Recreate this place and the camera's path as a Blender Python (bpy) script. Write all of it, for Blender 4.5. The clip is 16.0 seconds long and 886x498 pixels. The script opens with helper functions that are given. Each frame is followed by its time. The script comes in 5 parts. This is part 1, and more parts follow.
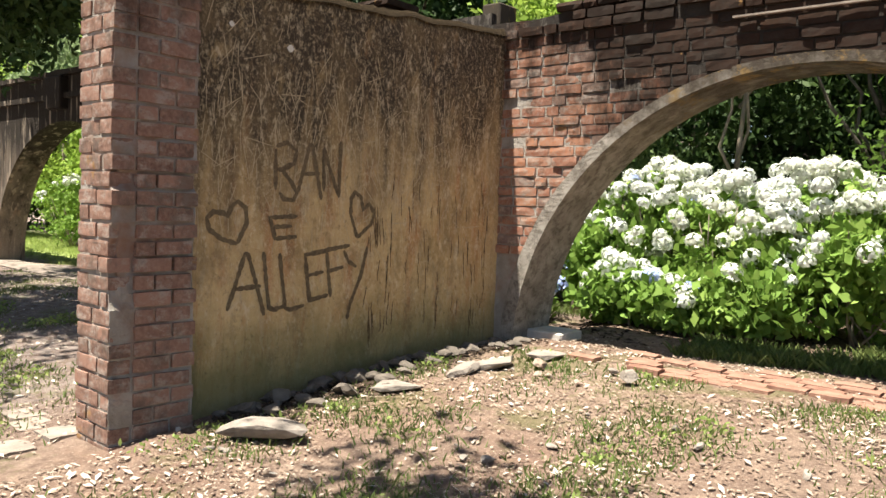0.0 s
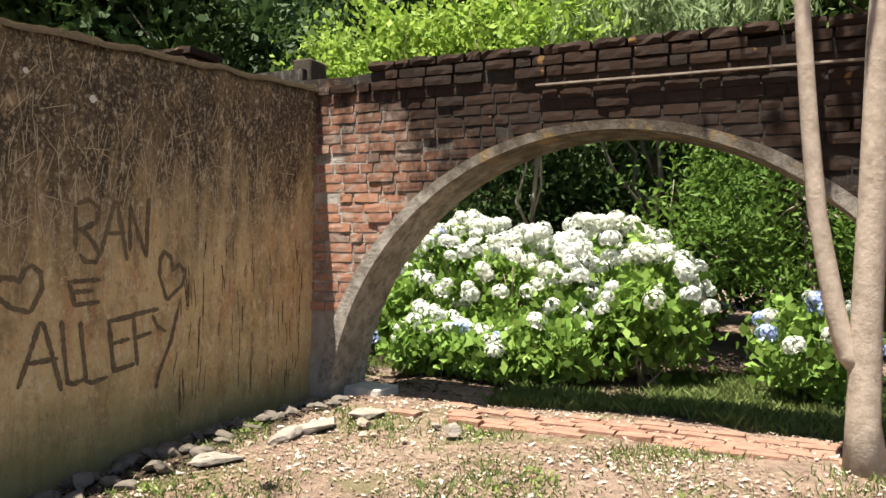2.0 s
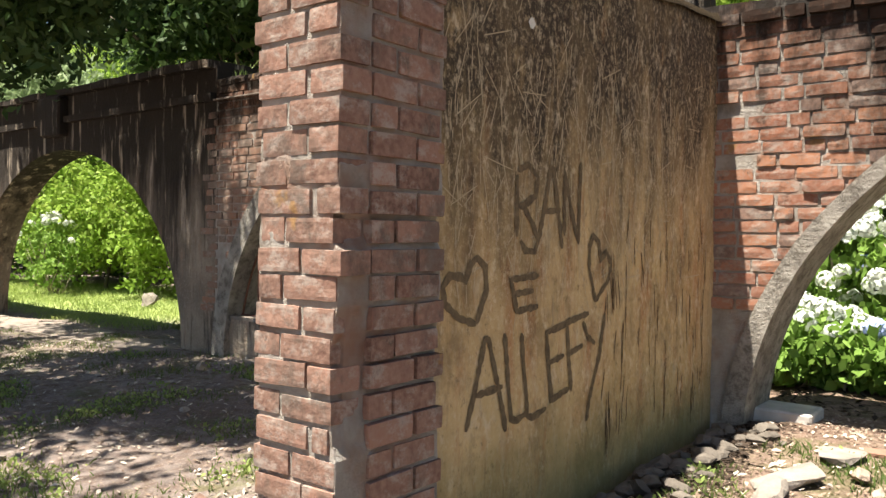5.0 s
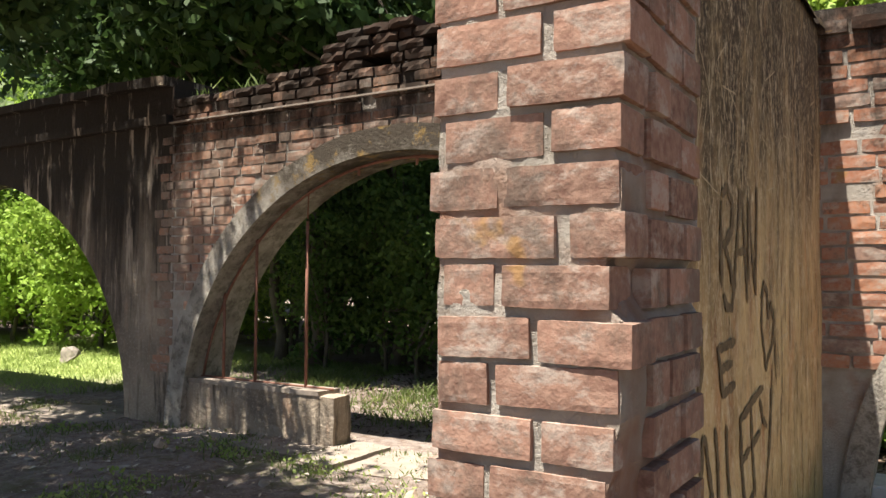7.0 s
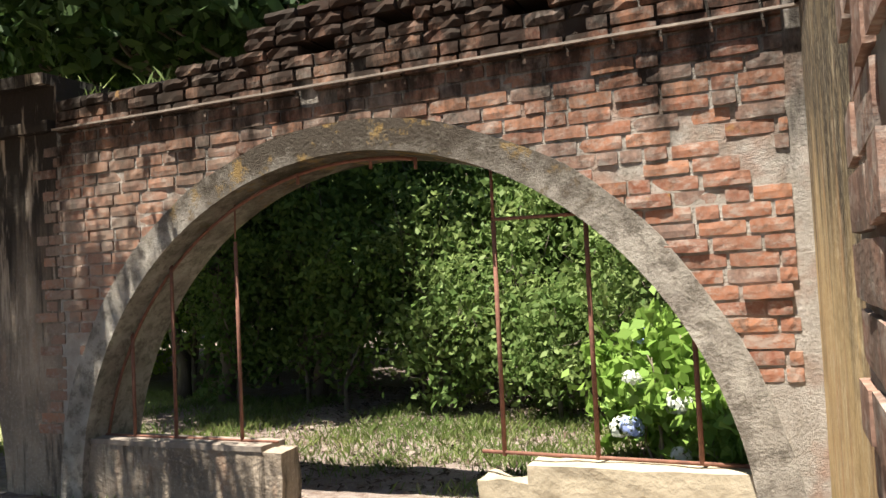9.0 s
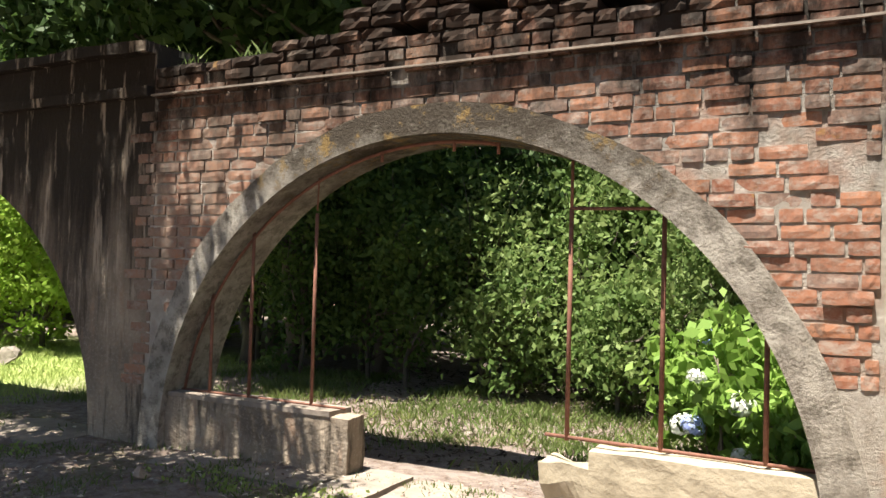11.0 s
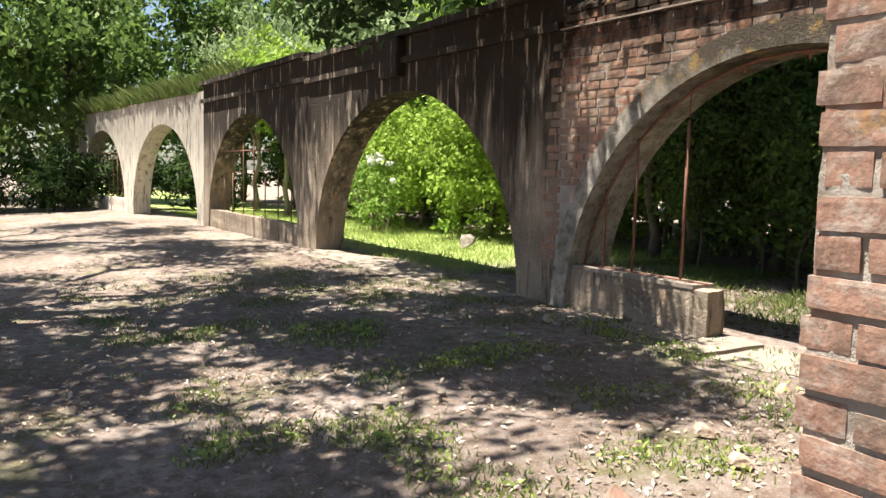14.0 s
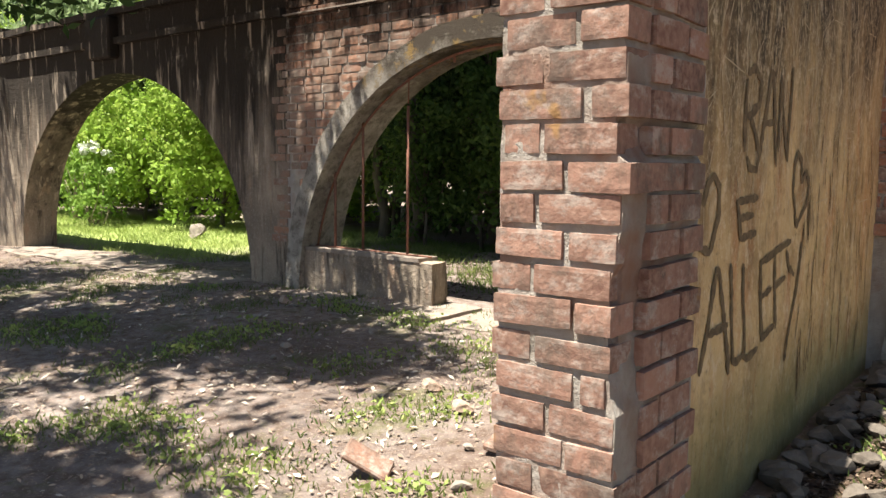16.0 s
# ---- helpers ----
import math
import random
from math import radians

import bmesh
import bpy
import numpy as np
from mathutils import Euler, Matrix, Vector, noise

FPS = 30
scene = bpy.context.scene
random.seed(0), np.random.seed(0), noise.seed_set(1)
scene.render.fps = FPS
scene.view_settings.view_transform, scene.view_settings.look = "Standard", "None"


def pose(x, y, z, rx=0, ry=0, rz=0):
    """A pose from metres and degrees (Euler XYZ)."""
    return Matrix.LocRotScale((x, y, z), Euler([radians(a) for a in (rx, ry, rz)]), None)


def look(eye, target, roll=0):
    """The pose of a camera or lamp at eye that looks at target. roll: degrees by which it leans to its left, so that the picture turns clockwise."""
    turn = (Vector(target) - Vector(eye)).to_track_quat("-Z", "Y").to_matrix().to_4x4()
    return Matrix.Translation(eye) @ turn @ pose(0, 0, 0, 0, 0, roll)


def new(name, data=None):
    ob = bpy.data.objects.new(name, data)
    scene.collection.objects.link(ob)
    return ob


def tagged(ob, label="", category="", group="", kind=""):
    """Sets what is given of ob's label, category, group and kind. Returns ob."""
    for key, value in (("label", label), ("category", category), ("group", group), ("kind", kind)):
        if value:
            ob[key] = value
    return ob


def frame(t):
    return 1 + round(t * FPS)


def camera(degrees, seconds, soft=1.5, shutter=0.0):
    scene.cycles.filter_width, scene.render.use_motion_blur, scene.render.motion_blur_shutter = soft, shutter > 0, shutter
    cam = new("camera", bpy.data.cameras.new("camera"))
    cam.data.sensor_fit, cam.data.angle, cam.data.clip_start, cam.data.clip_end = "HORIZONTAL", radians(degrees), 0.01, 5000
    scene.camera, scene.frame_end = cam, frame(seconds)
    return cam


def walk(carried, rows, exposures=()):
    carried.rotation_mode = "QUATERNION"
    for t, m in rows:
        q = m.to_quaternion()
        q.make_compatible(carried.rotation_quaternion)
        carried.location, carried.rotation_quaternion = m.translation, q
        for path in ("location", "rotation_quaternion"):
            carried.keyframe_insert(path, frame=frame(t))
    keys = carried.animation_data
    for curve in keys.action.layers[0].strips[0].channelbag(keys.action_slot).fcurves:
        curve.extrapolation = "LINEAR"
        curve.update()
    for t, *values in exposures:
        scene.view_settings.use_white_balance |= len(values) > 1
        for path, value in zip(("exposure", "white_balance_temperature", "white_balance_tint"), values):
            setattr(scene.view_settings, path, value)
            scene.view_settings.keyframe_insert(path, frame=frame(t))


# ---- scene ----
cam = camera(58.4, 16.0)
PATH = [
    (0, (4.003, -5.222, 1.394), (2.683, -3.723, 1.284), 2.2),
    (0.5, (4.006, -5.226, 1.391), (2.689, -3.725, 1.289), 2.4),
    (1, (4.012, -5.241, 1.397), (2.75, -3.691, 1.315), 2.1),
    (1.5, (3.95, -5.25, 1.438), (2.923, -3.534, 1.42), 1.2),
    (2, (3.809, -5.311, 1.458), (2.921, -3.519, 1.483), 1.4),
    (2.5, (3.534, -5.274, 1.424), (2.439, -3.6, 1.443), 1.0),
    (3, (3.231, -5.192, 1.42), (1.906, -3.694, 1.429), 1.2),
    (3.5, (2.871, -5.182, 1.43), (1.551, -3.679, 1.412), 0.2),
    (4, (2.483, -5.08, 1.413), (1.19, -3.555, 1.383), -0.5),
    (4.2, (2.336, -5.04, 1.429), (1.026, -3.529, 1.396), -0.1),
    (6.3, (0.885, -4.819, 1.47), (-0.123, -3.091, 1.471), 1.5),
    (6.5, (0.784, -4.79, 1.472), (-0.208, -3.054, 1.491), 1.2),
    (7, (0.525, -4.574, 1.482), (-0.535, -2.88, 1.548), 0.4),
    (7.5, (0.242, -4.4, 1.491), (-0.79, -2.69, 1.58), -0.6),
    (8, (-0.026, -4.274, 1.518), (-0.948, -2.501, 1.6), -2.5),
    (8.5, (-0.249, -4.116, 1.544), (-1.117, -2.315, 1.625), -3.6),
    (8.7, (-0.31, -4.07, 1.561), (-1.131, -2.248, 1.64), -3.4),
    (10.8, (-0.437, -4.208, 1.528), (-1.279, -2.398, 1.651), 0.9),
    (11, (-0.421, -4.229, 1.511), (-1.35, -2.458, 1.574), 1.6),
    (11.5, (-0.202, -4.355, 1.488), (-1.362, -2.727, 1.456), 2.1),
    (12, (0.061, -4.504, 1.497), (-1.263, -3.008, 1.404), 1.0),
    (12.5, (0.268, -4.689, 1.443), (-1.225, -3.367, 1.284), 1.5),
    (13, (0.502, -4.792, 1.446), (-1.187, -3.741, 1.24), 1.7),
    (13.5, (0.684, -4.797, 1.426), (-1.049, -3.823, 1.205), 1.3),
    (14, (0.772, -4.922, 1.439), (-0.92, -3.873, 1.244), 1.5),
    (14.5, (0.824, -5.048, 1.423), (-0.836, -3.948, 1.241), 2.0),
    (15, (0.836, -5.099, 1.435), (-0.8, -3.964, 1.245), 2.5),
    (15.5, (0.892, -5.135, 1.417), (-0.621, -3.843, 1.218), 2.1),
    (16, (0.938, -5.041, 1.397), (-0.317, -3.499, 1.185), 0.6),
]
walk(cam, [(t, look(eye, target, roll)) for t, eye, target, roll in PATH], exposures=[(0, 1.66), (2, 1.62), (3.5, 1.85), (7, 1.78), (11, 1.85), (12.5, 1.8), (13.5, 1.88), (16, 1.85)])

# ---- light ----
SUN_TO = Vector((-0.117, -0.30, 1.0)).normalized()
world = bpy.data.worlds.new("sky")
scene.world = world
world.use_nodes = True
wn = world.node_tree
sky = wn.nodes.new("ShaderNodeTexSky")
sky.sky_type, sky.sun_disc = "NISHITA", False
sky.sun_elevation = math.asin(SUN_TO.z)
sky.sun_rotation = math.atan2(SUN_TO.x, SUN_TO.y)
wn.links.new(sky.outputs[0], wn.nodes["Background"].inputs[0])
wn.nodes["Background"].inputs[1].default_value = 0.045
sun = new("sun", bpy.data.lights.new("sun", "SUN"))
sun.data.energy, sun.data.angle, sun.data.color = 5.0, radians(0.5), (1.0, 0.94, 0.82)
sun.matrix_world = look(SUN_TO * 60, (0, 0, 0))


# ---- materials ----
class Mat:
    """A small builder of node materials."""

    def __init__(self, name, rough=0.85, spec=0.3, metal=0.0):
        self.m = bpy.data.materials.new(name)
        self.m.use_nodes = True
        self.t = self.m.node_tree
        self.b = self.t.nodes["Principled BSDF"]
        self.b.inputs["Roughness"].default_value = rough
        self.b.inputs["Specular IOR Level"].default_value = spec
        self.b.inputs["Metallic"].default_value = metal
        self.geo = self.t.nodes.new("ShaderNodeNewGeometry")
        self.obj = self.t.nodes.new("ShaderNodeObjectInfo")

    def put(self, val, sock):
        if isinstance(val, bpy.types.NodeSocket):
            self.t.links.new(val, sock)
        elif isinstance(val, tuple) and len(val) == 3 and sock.type == "RGBA":
            sock.default_value = (*val, 1)
        else:
            sock.default_value = val

    def pos(self, scale=(1, 1, 1)):
        n = self.t.nodes.new("ShaderNodeMapping")
        n.inputs["Scale"].default_value = scale
        self.t.links.new(self.geo.outputs["Position"], n.inputs[0])
        return n.outputs[0]

    def noise(self, scale, detail=4, stretch=(1, 1, 1), rough=0.6, dist=0.0):
        n = self.t.nodes.new("ShaderNodeTexNoise")
        n.inputs["Scale"].default_value, n.inputs["Detail"].default_value = scale, detail
        n.inputs["Roughness"].default_value, n.inputs["Distortion"].default_value = rough, dist
        self.t.links.new(self.pos(stretch), n.inputs["Vector"])
        return n.outputs["Fac"]

    def ramp(self, val, lo, hi):
        n = self.t.nodes.new("ShaderNodeMapRange")
        n.inputs["From Min"].default_value, n.inputs["From Max"].default_value = lo, hi
        self.put(val, n.inputs["Value"])
        return n.outputs[0]

    def math(self, op, a, b=0.0):
        n = self.t.nodes.new("ShaderNodeMath")
        n.operation = op
        self.put(a, n.inputs[0])
        self.put(b, n.inputs[1])
        return n.outputs[0]

    def z(self):
        n = self.t.nodes.new("ShaderNodeSeparateXYZ")
        self.t.links.new(self.geo.outputs["Position"], n.inputs[0])
        return n.outputs["Z"]

    def x(self):
        n = self.t.nodes.new("ShaderNodeSeparateXYZ")
        self.t.links.new(self.geo.outputs["Position"], n.inputs[0])
        return n.outputs["X"]

    def mix(self, fac, a, b, mode="MIX"):
        n = self.t.nodes.new("ShaderNodeMix")
        n.data_type, n.blend_type = "RGBA", mode
        self.put(fac, n.inputs[0])
        self.put(a, n.inputs[6])
        self.put(b, n.inputs[7])
        return n.outputs[2]

    def color(self, c):
        self.put(c, self.b.inputs["Base Color"])
        return self

    def bump(self, h, dist=0.01, strength=0.6):
        n = self.t.nodes.new("ShaderNodeBump")
        n.inputs["Distance"].default_value, n.inputs["Strength"].default_value = dist, strength
        self.put(h, n.inputs["Height"])
        self.t.links.new(n.outputs[0], self.b.inputs["Normal"])
        return self

    def rnd(self):
        return self.obj.outputs["Random"]

    def island(self):
        return self.geo.outputs["Random Per Island"]

    def leafy(self, color, amount=0.4):
        self.color(color)
        tr = self.t.nodes.new("ShaderNodeBsdfTranslucent")
        self.put(color, tr.inputs[0])
        mx = self.t.nodes.new("ShaderNodeMixShader")
        mx.inputs[0].default_value = amount
        self.t.links.new(self.b.outputs[0], mx.inputs[1])
        self.t.links.new(tr.outputs[0], mx.inputs[2])
        self.t.links.new(mx.outputs[0], self.t.nodes["Material Output"].inputs[0])
        return self


def mat_brick(name, joined=False, black=(1.9, 2.9), black_amount=0.9, dirt_shade=0.0, warm=False):
    m = Mat(name, 0.92, 0.1)
    r = m.island() if joined else m.rnd()
    c = m.mix(r, (0.20, 0.075, 0.048), (0.42, 0.19, 0.10)) if warm else m.mix(r, (0.115, 0.064, 0.05), (0.30, 0.168, 0.125))
    if warm:
        c = m.mix(m.ramp(r, 0.86, 0.87), c, (0.15, 0.12, 0.105))
        c = m.mix(m.math("MULTIPLY", m.ramp(m.noise(6.5, 7, rough=0.8), 0.53, 0.6), 0.8), c, (0.06, 0.045, 0.035))
    c = m.mix(m.math("MULTIPLY", m.ramp(m.noise(2.2, 3), 0.4, 0.75), 0.6), c, (0.26, 0.125, 0.09) if warm else (0.24, 0.138, 0.105))
    c = m.mix(m.ramp(m.noise(45, 4), 0.35, 0.8), c, (0.31, 0.20, 0.152))
    c = m.mix(m.math("MULTIPLY", m.ramp(m.noise(9, 6, (1, 1, 1.6), 0.75), 0.50, 0.62), 0.6), c, (0.37, 0.335, 0.295))
    c = m.mix(m.ramp(m.noise(5.5, 5, rough=0.7), 0.63, 0.74), c, (0.10, 0.085, 0.07))
    if not warm:
        c = m.mix(m.math("MULTIPLY", m.ramp(m.noise(3.4, 7, (1, 1, 0.7), 0.8), 0.5, 0.62), 0.7), c, (0.10, 0.08, 0.066))
    if dirt_shade:
        # grey dirt, faded out towards +x so the sunlit end stays painted brighter
        c = m.mix(m.math("MULTIPLY", m.ramp(m.noise(1.7, 6, rough=0.7), 0.38, 0.6), m.math("MULTIPLY", m.ramp(m.x(), -1.3, -2.8), dirt_shade)), c, (0.22, 0.175, 0.14))
    stain = m.math("MULTIPLY", m.ramp(m.math("ADD", m.math("ADD", m.z(), m.math("MULTIPLY", m.ramp(m.x(), 0.4, 1.7), 1.0)), m.math("MULTIPLY", m.ramp(m.noise(3.1, 6, (1.5, 1.5, 0.6), 0.7), 0.25, 0.75), 1.4)), black[0] + 0.7, black[1] + 0.7), black_amount)
    c = m.mix(stain, c, (0.013, 0.010, 0.008))
    c = m.mix(m.math("MULTIPLY", m.ramp(m.noise(4.3, 4), 0.66, 0.7), 0.7), c, (0.28, 0.16, 0.06))
    m.color(c)
    return m.bump(m.math("ADD", m.noise(90, 5), m.math("MULTIPLY", m.noise(22, 4), 0.8)), 0.004, 0.5).m


def mat_mortar(name, black=(2.0, 3.0), black_amount=0.85):
    m = Mat(name, 0.95, 0.15)
    c = m.mix(m.ramp(m.noise(7, 5), 0.3, 0.7), (0.29, 0.255, 0.215), (0.46, 0.42, 0.38))
    c = m.mix(m.ramp(m.noise(3, 4), 0.5, 0.7), c, (0.28, 0.15, 0.10))
    stain = m.math("MULTIPLY", m.ramp(m.math("ADD", m.math("ADD", m.z(), m.math("MULTIPLY", m.ramp(m.x(), 0.4, 1.7), 1.0)), m.math("MULTIPLY", m.ramp(m.noise(3.1, 6, (1.5, 1.5, 0.6), 0.7), 0.25, 0.75), 1.4)), black[0] + 0.7, black[1] + 0.7), black_amount)
    c = m.mix(stain, c, (0.013, 0.010, 0.008))
    m.color(c)
    return m.bump(m.noise(55, 6, rough=0.75), 0.02, 1.0).m


def mat_panel():
    m = Mat("ochre_stained_plaster", 0.92, 0.15)
    c = m.mix(m.ramp(m.noise(1.3, 4, (1, 1, 0.8)), 0.32, 0.68), (0.43, 0.29, 0.135), (0.58, 0.43, 0.225))
    c = m.mix(m.ramp(m.noise(4, 6, (1, 1.6, 0.35), 0.7), 0.52, 0.68), c, (0.42, 0.215, 0.10))
    c = m.mix(m.ramp(m.noise(9, 6, (1, 1.4, 0.5)), 0.56, 0.75), c, (0.55, 0.46, 0.31))
    drip = m.noise(5, 5, (1, 1.0, 0.12))
    lvl = m.math("ADD", m.math("ADD", m.z(), m.math("MULTIPLY", m.ramp(drip, 0.3, 0.7), 0.8)), m.math("MULTIPLY", m.ramp(m.noise(3.2, 6, (1, 1, 0.5), 0.7), 0.3, 0.7), 0.6))
    sep = m.t.nodes.new("ShaderNodeSeparateXYZ")
    m.t.links.new(m.geo.outputs["Position"], sep.inputs[0])
    lvl = m.math("ADD", lvl, m.math("MULTIPLY", m.ramp(sep.outputs["Y"], -1.4, -2.8), 0.35))
    c = m.mix(m.math("MULTIPLY", m.math("MULTIPLY", m.ramp(lvl, 2.05, 2.85), m.ramp(m.noise(7, 6, (1, 1, 0.5), 0.8), 0.2, 0.46)), 0.95), c, (0.034, 0.028, 0.023))
    c = m.mix(m.math("MULTIPLY", m.ramp(m.noise(24, 5, (1, 1, 0.07), 0.7), 0.56, 0.68), 0.35), c, (0.15, 0.10, 0.06))
    c = m.mix(m.ramp(m.noise(40, 6, (1, 1, 0.85), 0.8), 0.5, 0.62), c, m.mix(0.5, c, (0.62, 0.50, 0.32)))
    c = m.mix(m.ramp(m.noise(26, 6, (1, 1, 0.8), 0.8), 0.56, 0.66), c, m.mix(0.6, c, (0.10, 0.075, 0.045)))
    c = m.mix(m.math("MULTIPLY", m.ramp(m.noise(2.3, 7, (1, 1, 0.7), 0.78), 0.5, 0.62), 0.6), c, (0.20, 0.145, 0.08))
    c = m.mix(m.math("MULTIPLY", m.ramp(m.noise(13, 7, (1, 1, 0.6), 0.8), 0.55, 0.63), 0.6), c, (0.66, 0.55, 0.38))
    low = m.math("ADD", m.z(), m.math("MULTIPLY", m.noise(4, 5), -0.7))
    c = m.mix(m.math("MULTIPLY", m.ramp(low, 0.42, -0.05), 0.75), c, (0.15, 0.145, 0.06))
    m.color(c)
    return m.bump(m.math("ADD", m.noise(30, 6, (1, 1, 0.6)), m.noise(5, 3)), 0.012, 0.6).m


def mat_arcade_plaster(name="weathered_plaster", pale=False):
    m = Mat(name, 0.92, 0.15)
    # pale: the same plaster with sunlight put into its base colours
    a, b = ((0.50, 0.46, 0.40), (0.62, 0.57, 0.49)) if pale else ((0.15, 0.12, 0.095), (0.33, 0.265, 0.20))
    c = m.mix(m.ramp(m.noise(1.6, 5), 0.35, 0.68), a, b)
    c = m.mix(m.ramp(m.noise(6, 5, (1, 1, 0.3)), 0.56, 0.7), c, (0.30, 0.20, 0.14))
    c = m.mix(m.ramp(m.noise(40, 6, rough=0.8), 0.52, 0.64), c, m.mix(0.5, c, (0.42, 0.36, 0.30)))
    drip = m.noise(4.5, 6, (1, 1, 0.09), 0.65)
    lvl = m.math("ADD", m.z(), m.math("MULTIPLY", m.ramp(drip, 0.25, 0.75), 1.6))
    c = m.mix(m.math("MULTIPLY", m.ramp(lvl, 1.7, 3.0), 0.4 if pale else 0.96), c, (0.02, 0.016, 0.013))
    c = m.mix(m.math("MULTIPLY", m.ramp(m.noise(8, 6, (1, 1, 0.13), 0.65), 0.56, 0.64), 0.6), c, (0.44, 0.36, 0.28))
    c = m.mix(m.math("MULTIPLY", m.ramp(m.noise(11, 6, (1, 1, 0.12), 0.65), 0.55, 0.66), 0.75), c, (0.03, 0.024, 0.02))
    m.color(c)
    return m.bump(m.math("ADD", m.noise(28, 6), m.noise(4, 3)), 0.02, 0.7).m


def mat_ring():
    m = Mat("grey_cement_render", 0.9, 0.2)
    c = m.mix(m.ramp(m.noise(6, 6), 0.3, 0.7), (0.20, 0.175, 0.15), (0.42, 0.385, 0.335))
    c = m.mix(m.math("MULTIPLY", m.ramp(m.noise(11, 7, rough=0.8), 0.48, 0.6), 0.65), c, (0.08, 0.066, 0.052))
    c = m.mix(m.ramp(m.math("ADD", m.z(), m.math("MULTIPLY", m.noise(5, 6, rough=0.75), 1.4)), 2.5, 3.1), c, (0.06, 0.048, 0.036))
    spot = m.math("MULTIPLY", m.ramp(m.noise(5.5, 6, rough=0.75), 0.54, 0.62), m.ramp(m.z(), 1.9, 2.3))
    c = m.mix(m.math("MULTIPLY", spot, 0.6), c, (0.30, 0.19, 0.06))
    m.color(c)
    return m.bump(m.noise(45, 6, rough=0.75), 0.02, 0.9).m


def mat_ground():
    m = Mat("red_earth_with_litter", 0.95, 0.1)
    c = m.mix(m.ramp(m.noise(0.9, 5), 0.35, 0.65), (0.22, 0.138, 0.102), (0.33, 0.24, 0.182))
    c = m.mix(m.math("MULTIPLY", m.ramp(m.x(), 0.0, -1.5), 0.75), c, m.mix(m.ramp(m.noise(0.8, 5), 0.35, 0.65), (0.19, 0.165, 0.155), (0.38, 0.335, 0.312)))
    c = m.mix(m.ramp(m.noise(11, 6), 0.4, 0.7), c, (0.155, 0.105, 0.083))
    c = m.mix(m.ramp(m.noise(60, 4), 0.55, 0.72), c, (0.42, 0.33, 0.25))
    g = m.ramp(m.math("ADD", m.noise(1.4, 5), m.math("MULTIPLY", m.noise(18, 3), 0.35)), 0.72, 0.82)
    c = m.mix(m.math("MULTIPLY", g, 0.5), c, (0.13, 0.14, 0.05))
    sep = m.t.nodes.new("ShaderNodeSeparateXYZ")
    m.t.links.new(m.geo.outputs["Position"], sep.inputs[0])
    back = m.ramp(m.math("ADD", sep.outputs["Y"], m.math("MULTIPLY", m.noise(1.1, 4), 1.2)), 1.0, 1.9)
    # bright green painted under the western lawn in place of strong sunlight
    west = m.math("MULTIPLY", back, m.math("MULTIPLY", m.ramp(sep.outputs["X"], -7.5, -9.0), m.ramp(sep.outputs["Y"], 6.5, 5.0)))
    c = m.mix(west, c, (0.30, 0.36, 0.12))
    m.color(c)
    return m.bump(m.math("ADD", m.noise(50, 6, rough=0.8), m.noise(9, 4)), 0.03, 0.9).m


def mat_leaf(name, c1, c2, c3=None, amount=0.4, rough=0.6, spec=0.2):
    m = Mat(name, rough, spec)
    c = m.mix(m.island(), c1, c2)
    c = m.mix(m.ramp(m.noise(1.2, 3), 0.4, 0.7), c, c3 or c1)
    return m.leafy(c, amount).m


def mat_plain(name, c1, c2, scale=12, rough=0.8, spec=0.3, metal=0.0, stretch=(1, 1, 1), bump=0.01, joined=False):
    m = Mat(name, rough, spec, metal)
    c = m.mix(m.ramp(m.noise(scale, 5, stretch), 0.3, 0.7), c1, c2)
    if joined:
        c = m.mix(m.island(), c, c2)
    else:
        c = m.mix(m.math("MULTIPLY", m.rnd(), 0.4), c, c2)
    m.color(c)
    return m.bump(m.noise(scale * 3, 5, stretch), bump, 0.7).m


M_BRICK = mat_brick("red_clay_brick", black=(2.45, 3.2), black_amount=0.85)
M_BRICK_PILLAR = mat_brick("worn_pillar_brick", black=(2.2, 2.75), black_amount=0.6)
M_BRICK_BAY = mat_brick("arcade_brick", warm=True, black=(2.08, 2.9), black_amount=0.93, dirt_shade=0.7)
M_BRICK_BAY_J = mat_brick("arcade_brick_far", joined=True, warm=True, black=(2.08, 2.9), black_amount=0.93, dirt_shade=0.7)
M_MORTAR = mat_mortar("lime_mortar", black=(2.3, 3.1), black_amount=0.6)
M_MORTAR_BAY = mat_mortar("old_mortar", black=(2.1, 2.9), black_amount=0.93)
M_PANEL = mat_panel()
M_PLASTER = mat_arcade_plaster()
# sunlit copy of the plaster for the far bays
M_PLASTER_SUNLIT = mat_arcade_plaster("sunlit_pale_plaster", True)
M_RING = mat_ring()
M_GROUND = mat_ground()
M_STONE = mat_plain("field_stone", (0.12, 0.10, 0.085), (0.31, 0.27, 0.23), 9, 0.9, 0.2, bump=0.02)
# stone darkened for soil and for the panel's shade, both in the colour
M_STONE_DARK = mat_plain("soiled_shaded_stone", (0.055, 0.045, 0.038), (0.17, 0.145, 0.12), 9, 0.92, 0.2, bump=0.02)
M_RUBBLE = mat_plain("broken_brick_rubble", (0.20, 0.12, 0.085), (0.40, 0.32, 0.255), 14, 0.92, 0.2, bump=0.02)
M_SLAB = mat_plain("cement_slab", (0.36, 0.34, 0.31), (0.55, 0.52, 0.48), 10, 0.9, 0.2)
M_CEMENT_OLD = mat_plain("stained_cement", (0.22, 0.185, 0.13), (0.42, 0.36, 0.27), 6, 0.92, 0.15, bump=0.012)
M_PAVER = mat_plain("paving_brick", (0.17, 0.085, 0.062), (0.31, 0.18, 0.13), 10, 0.92, 0.15)
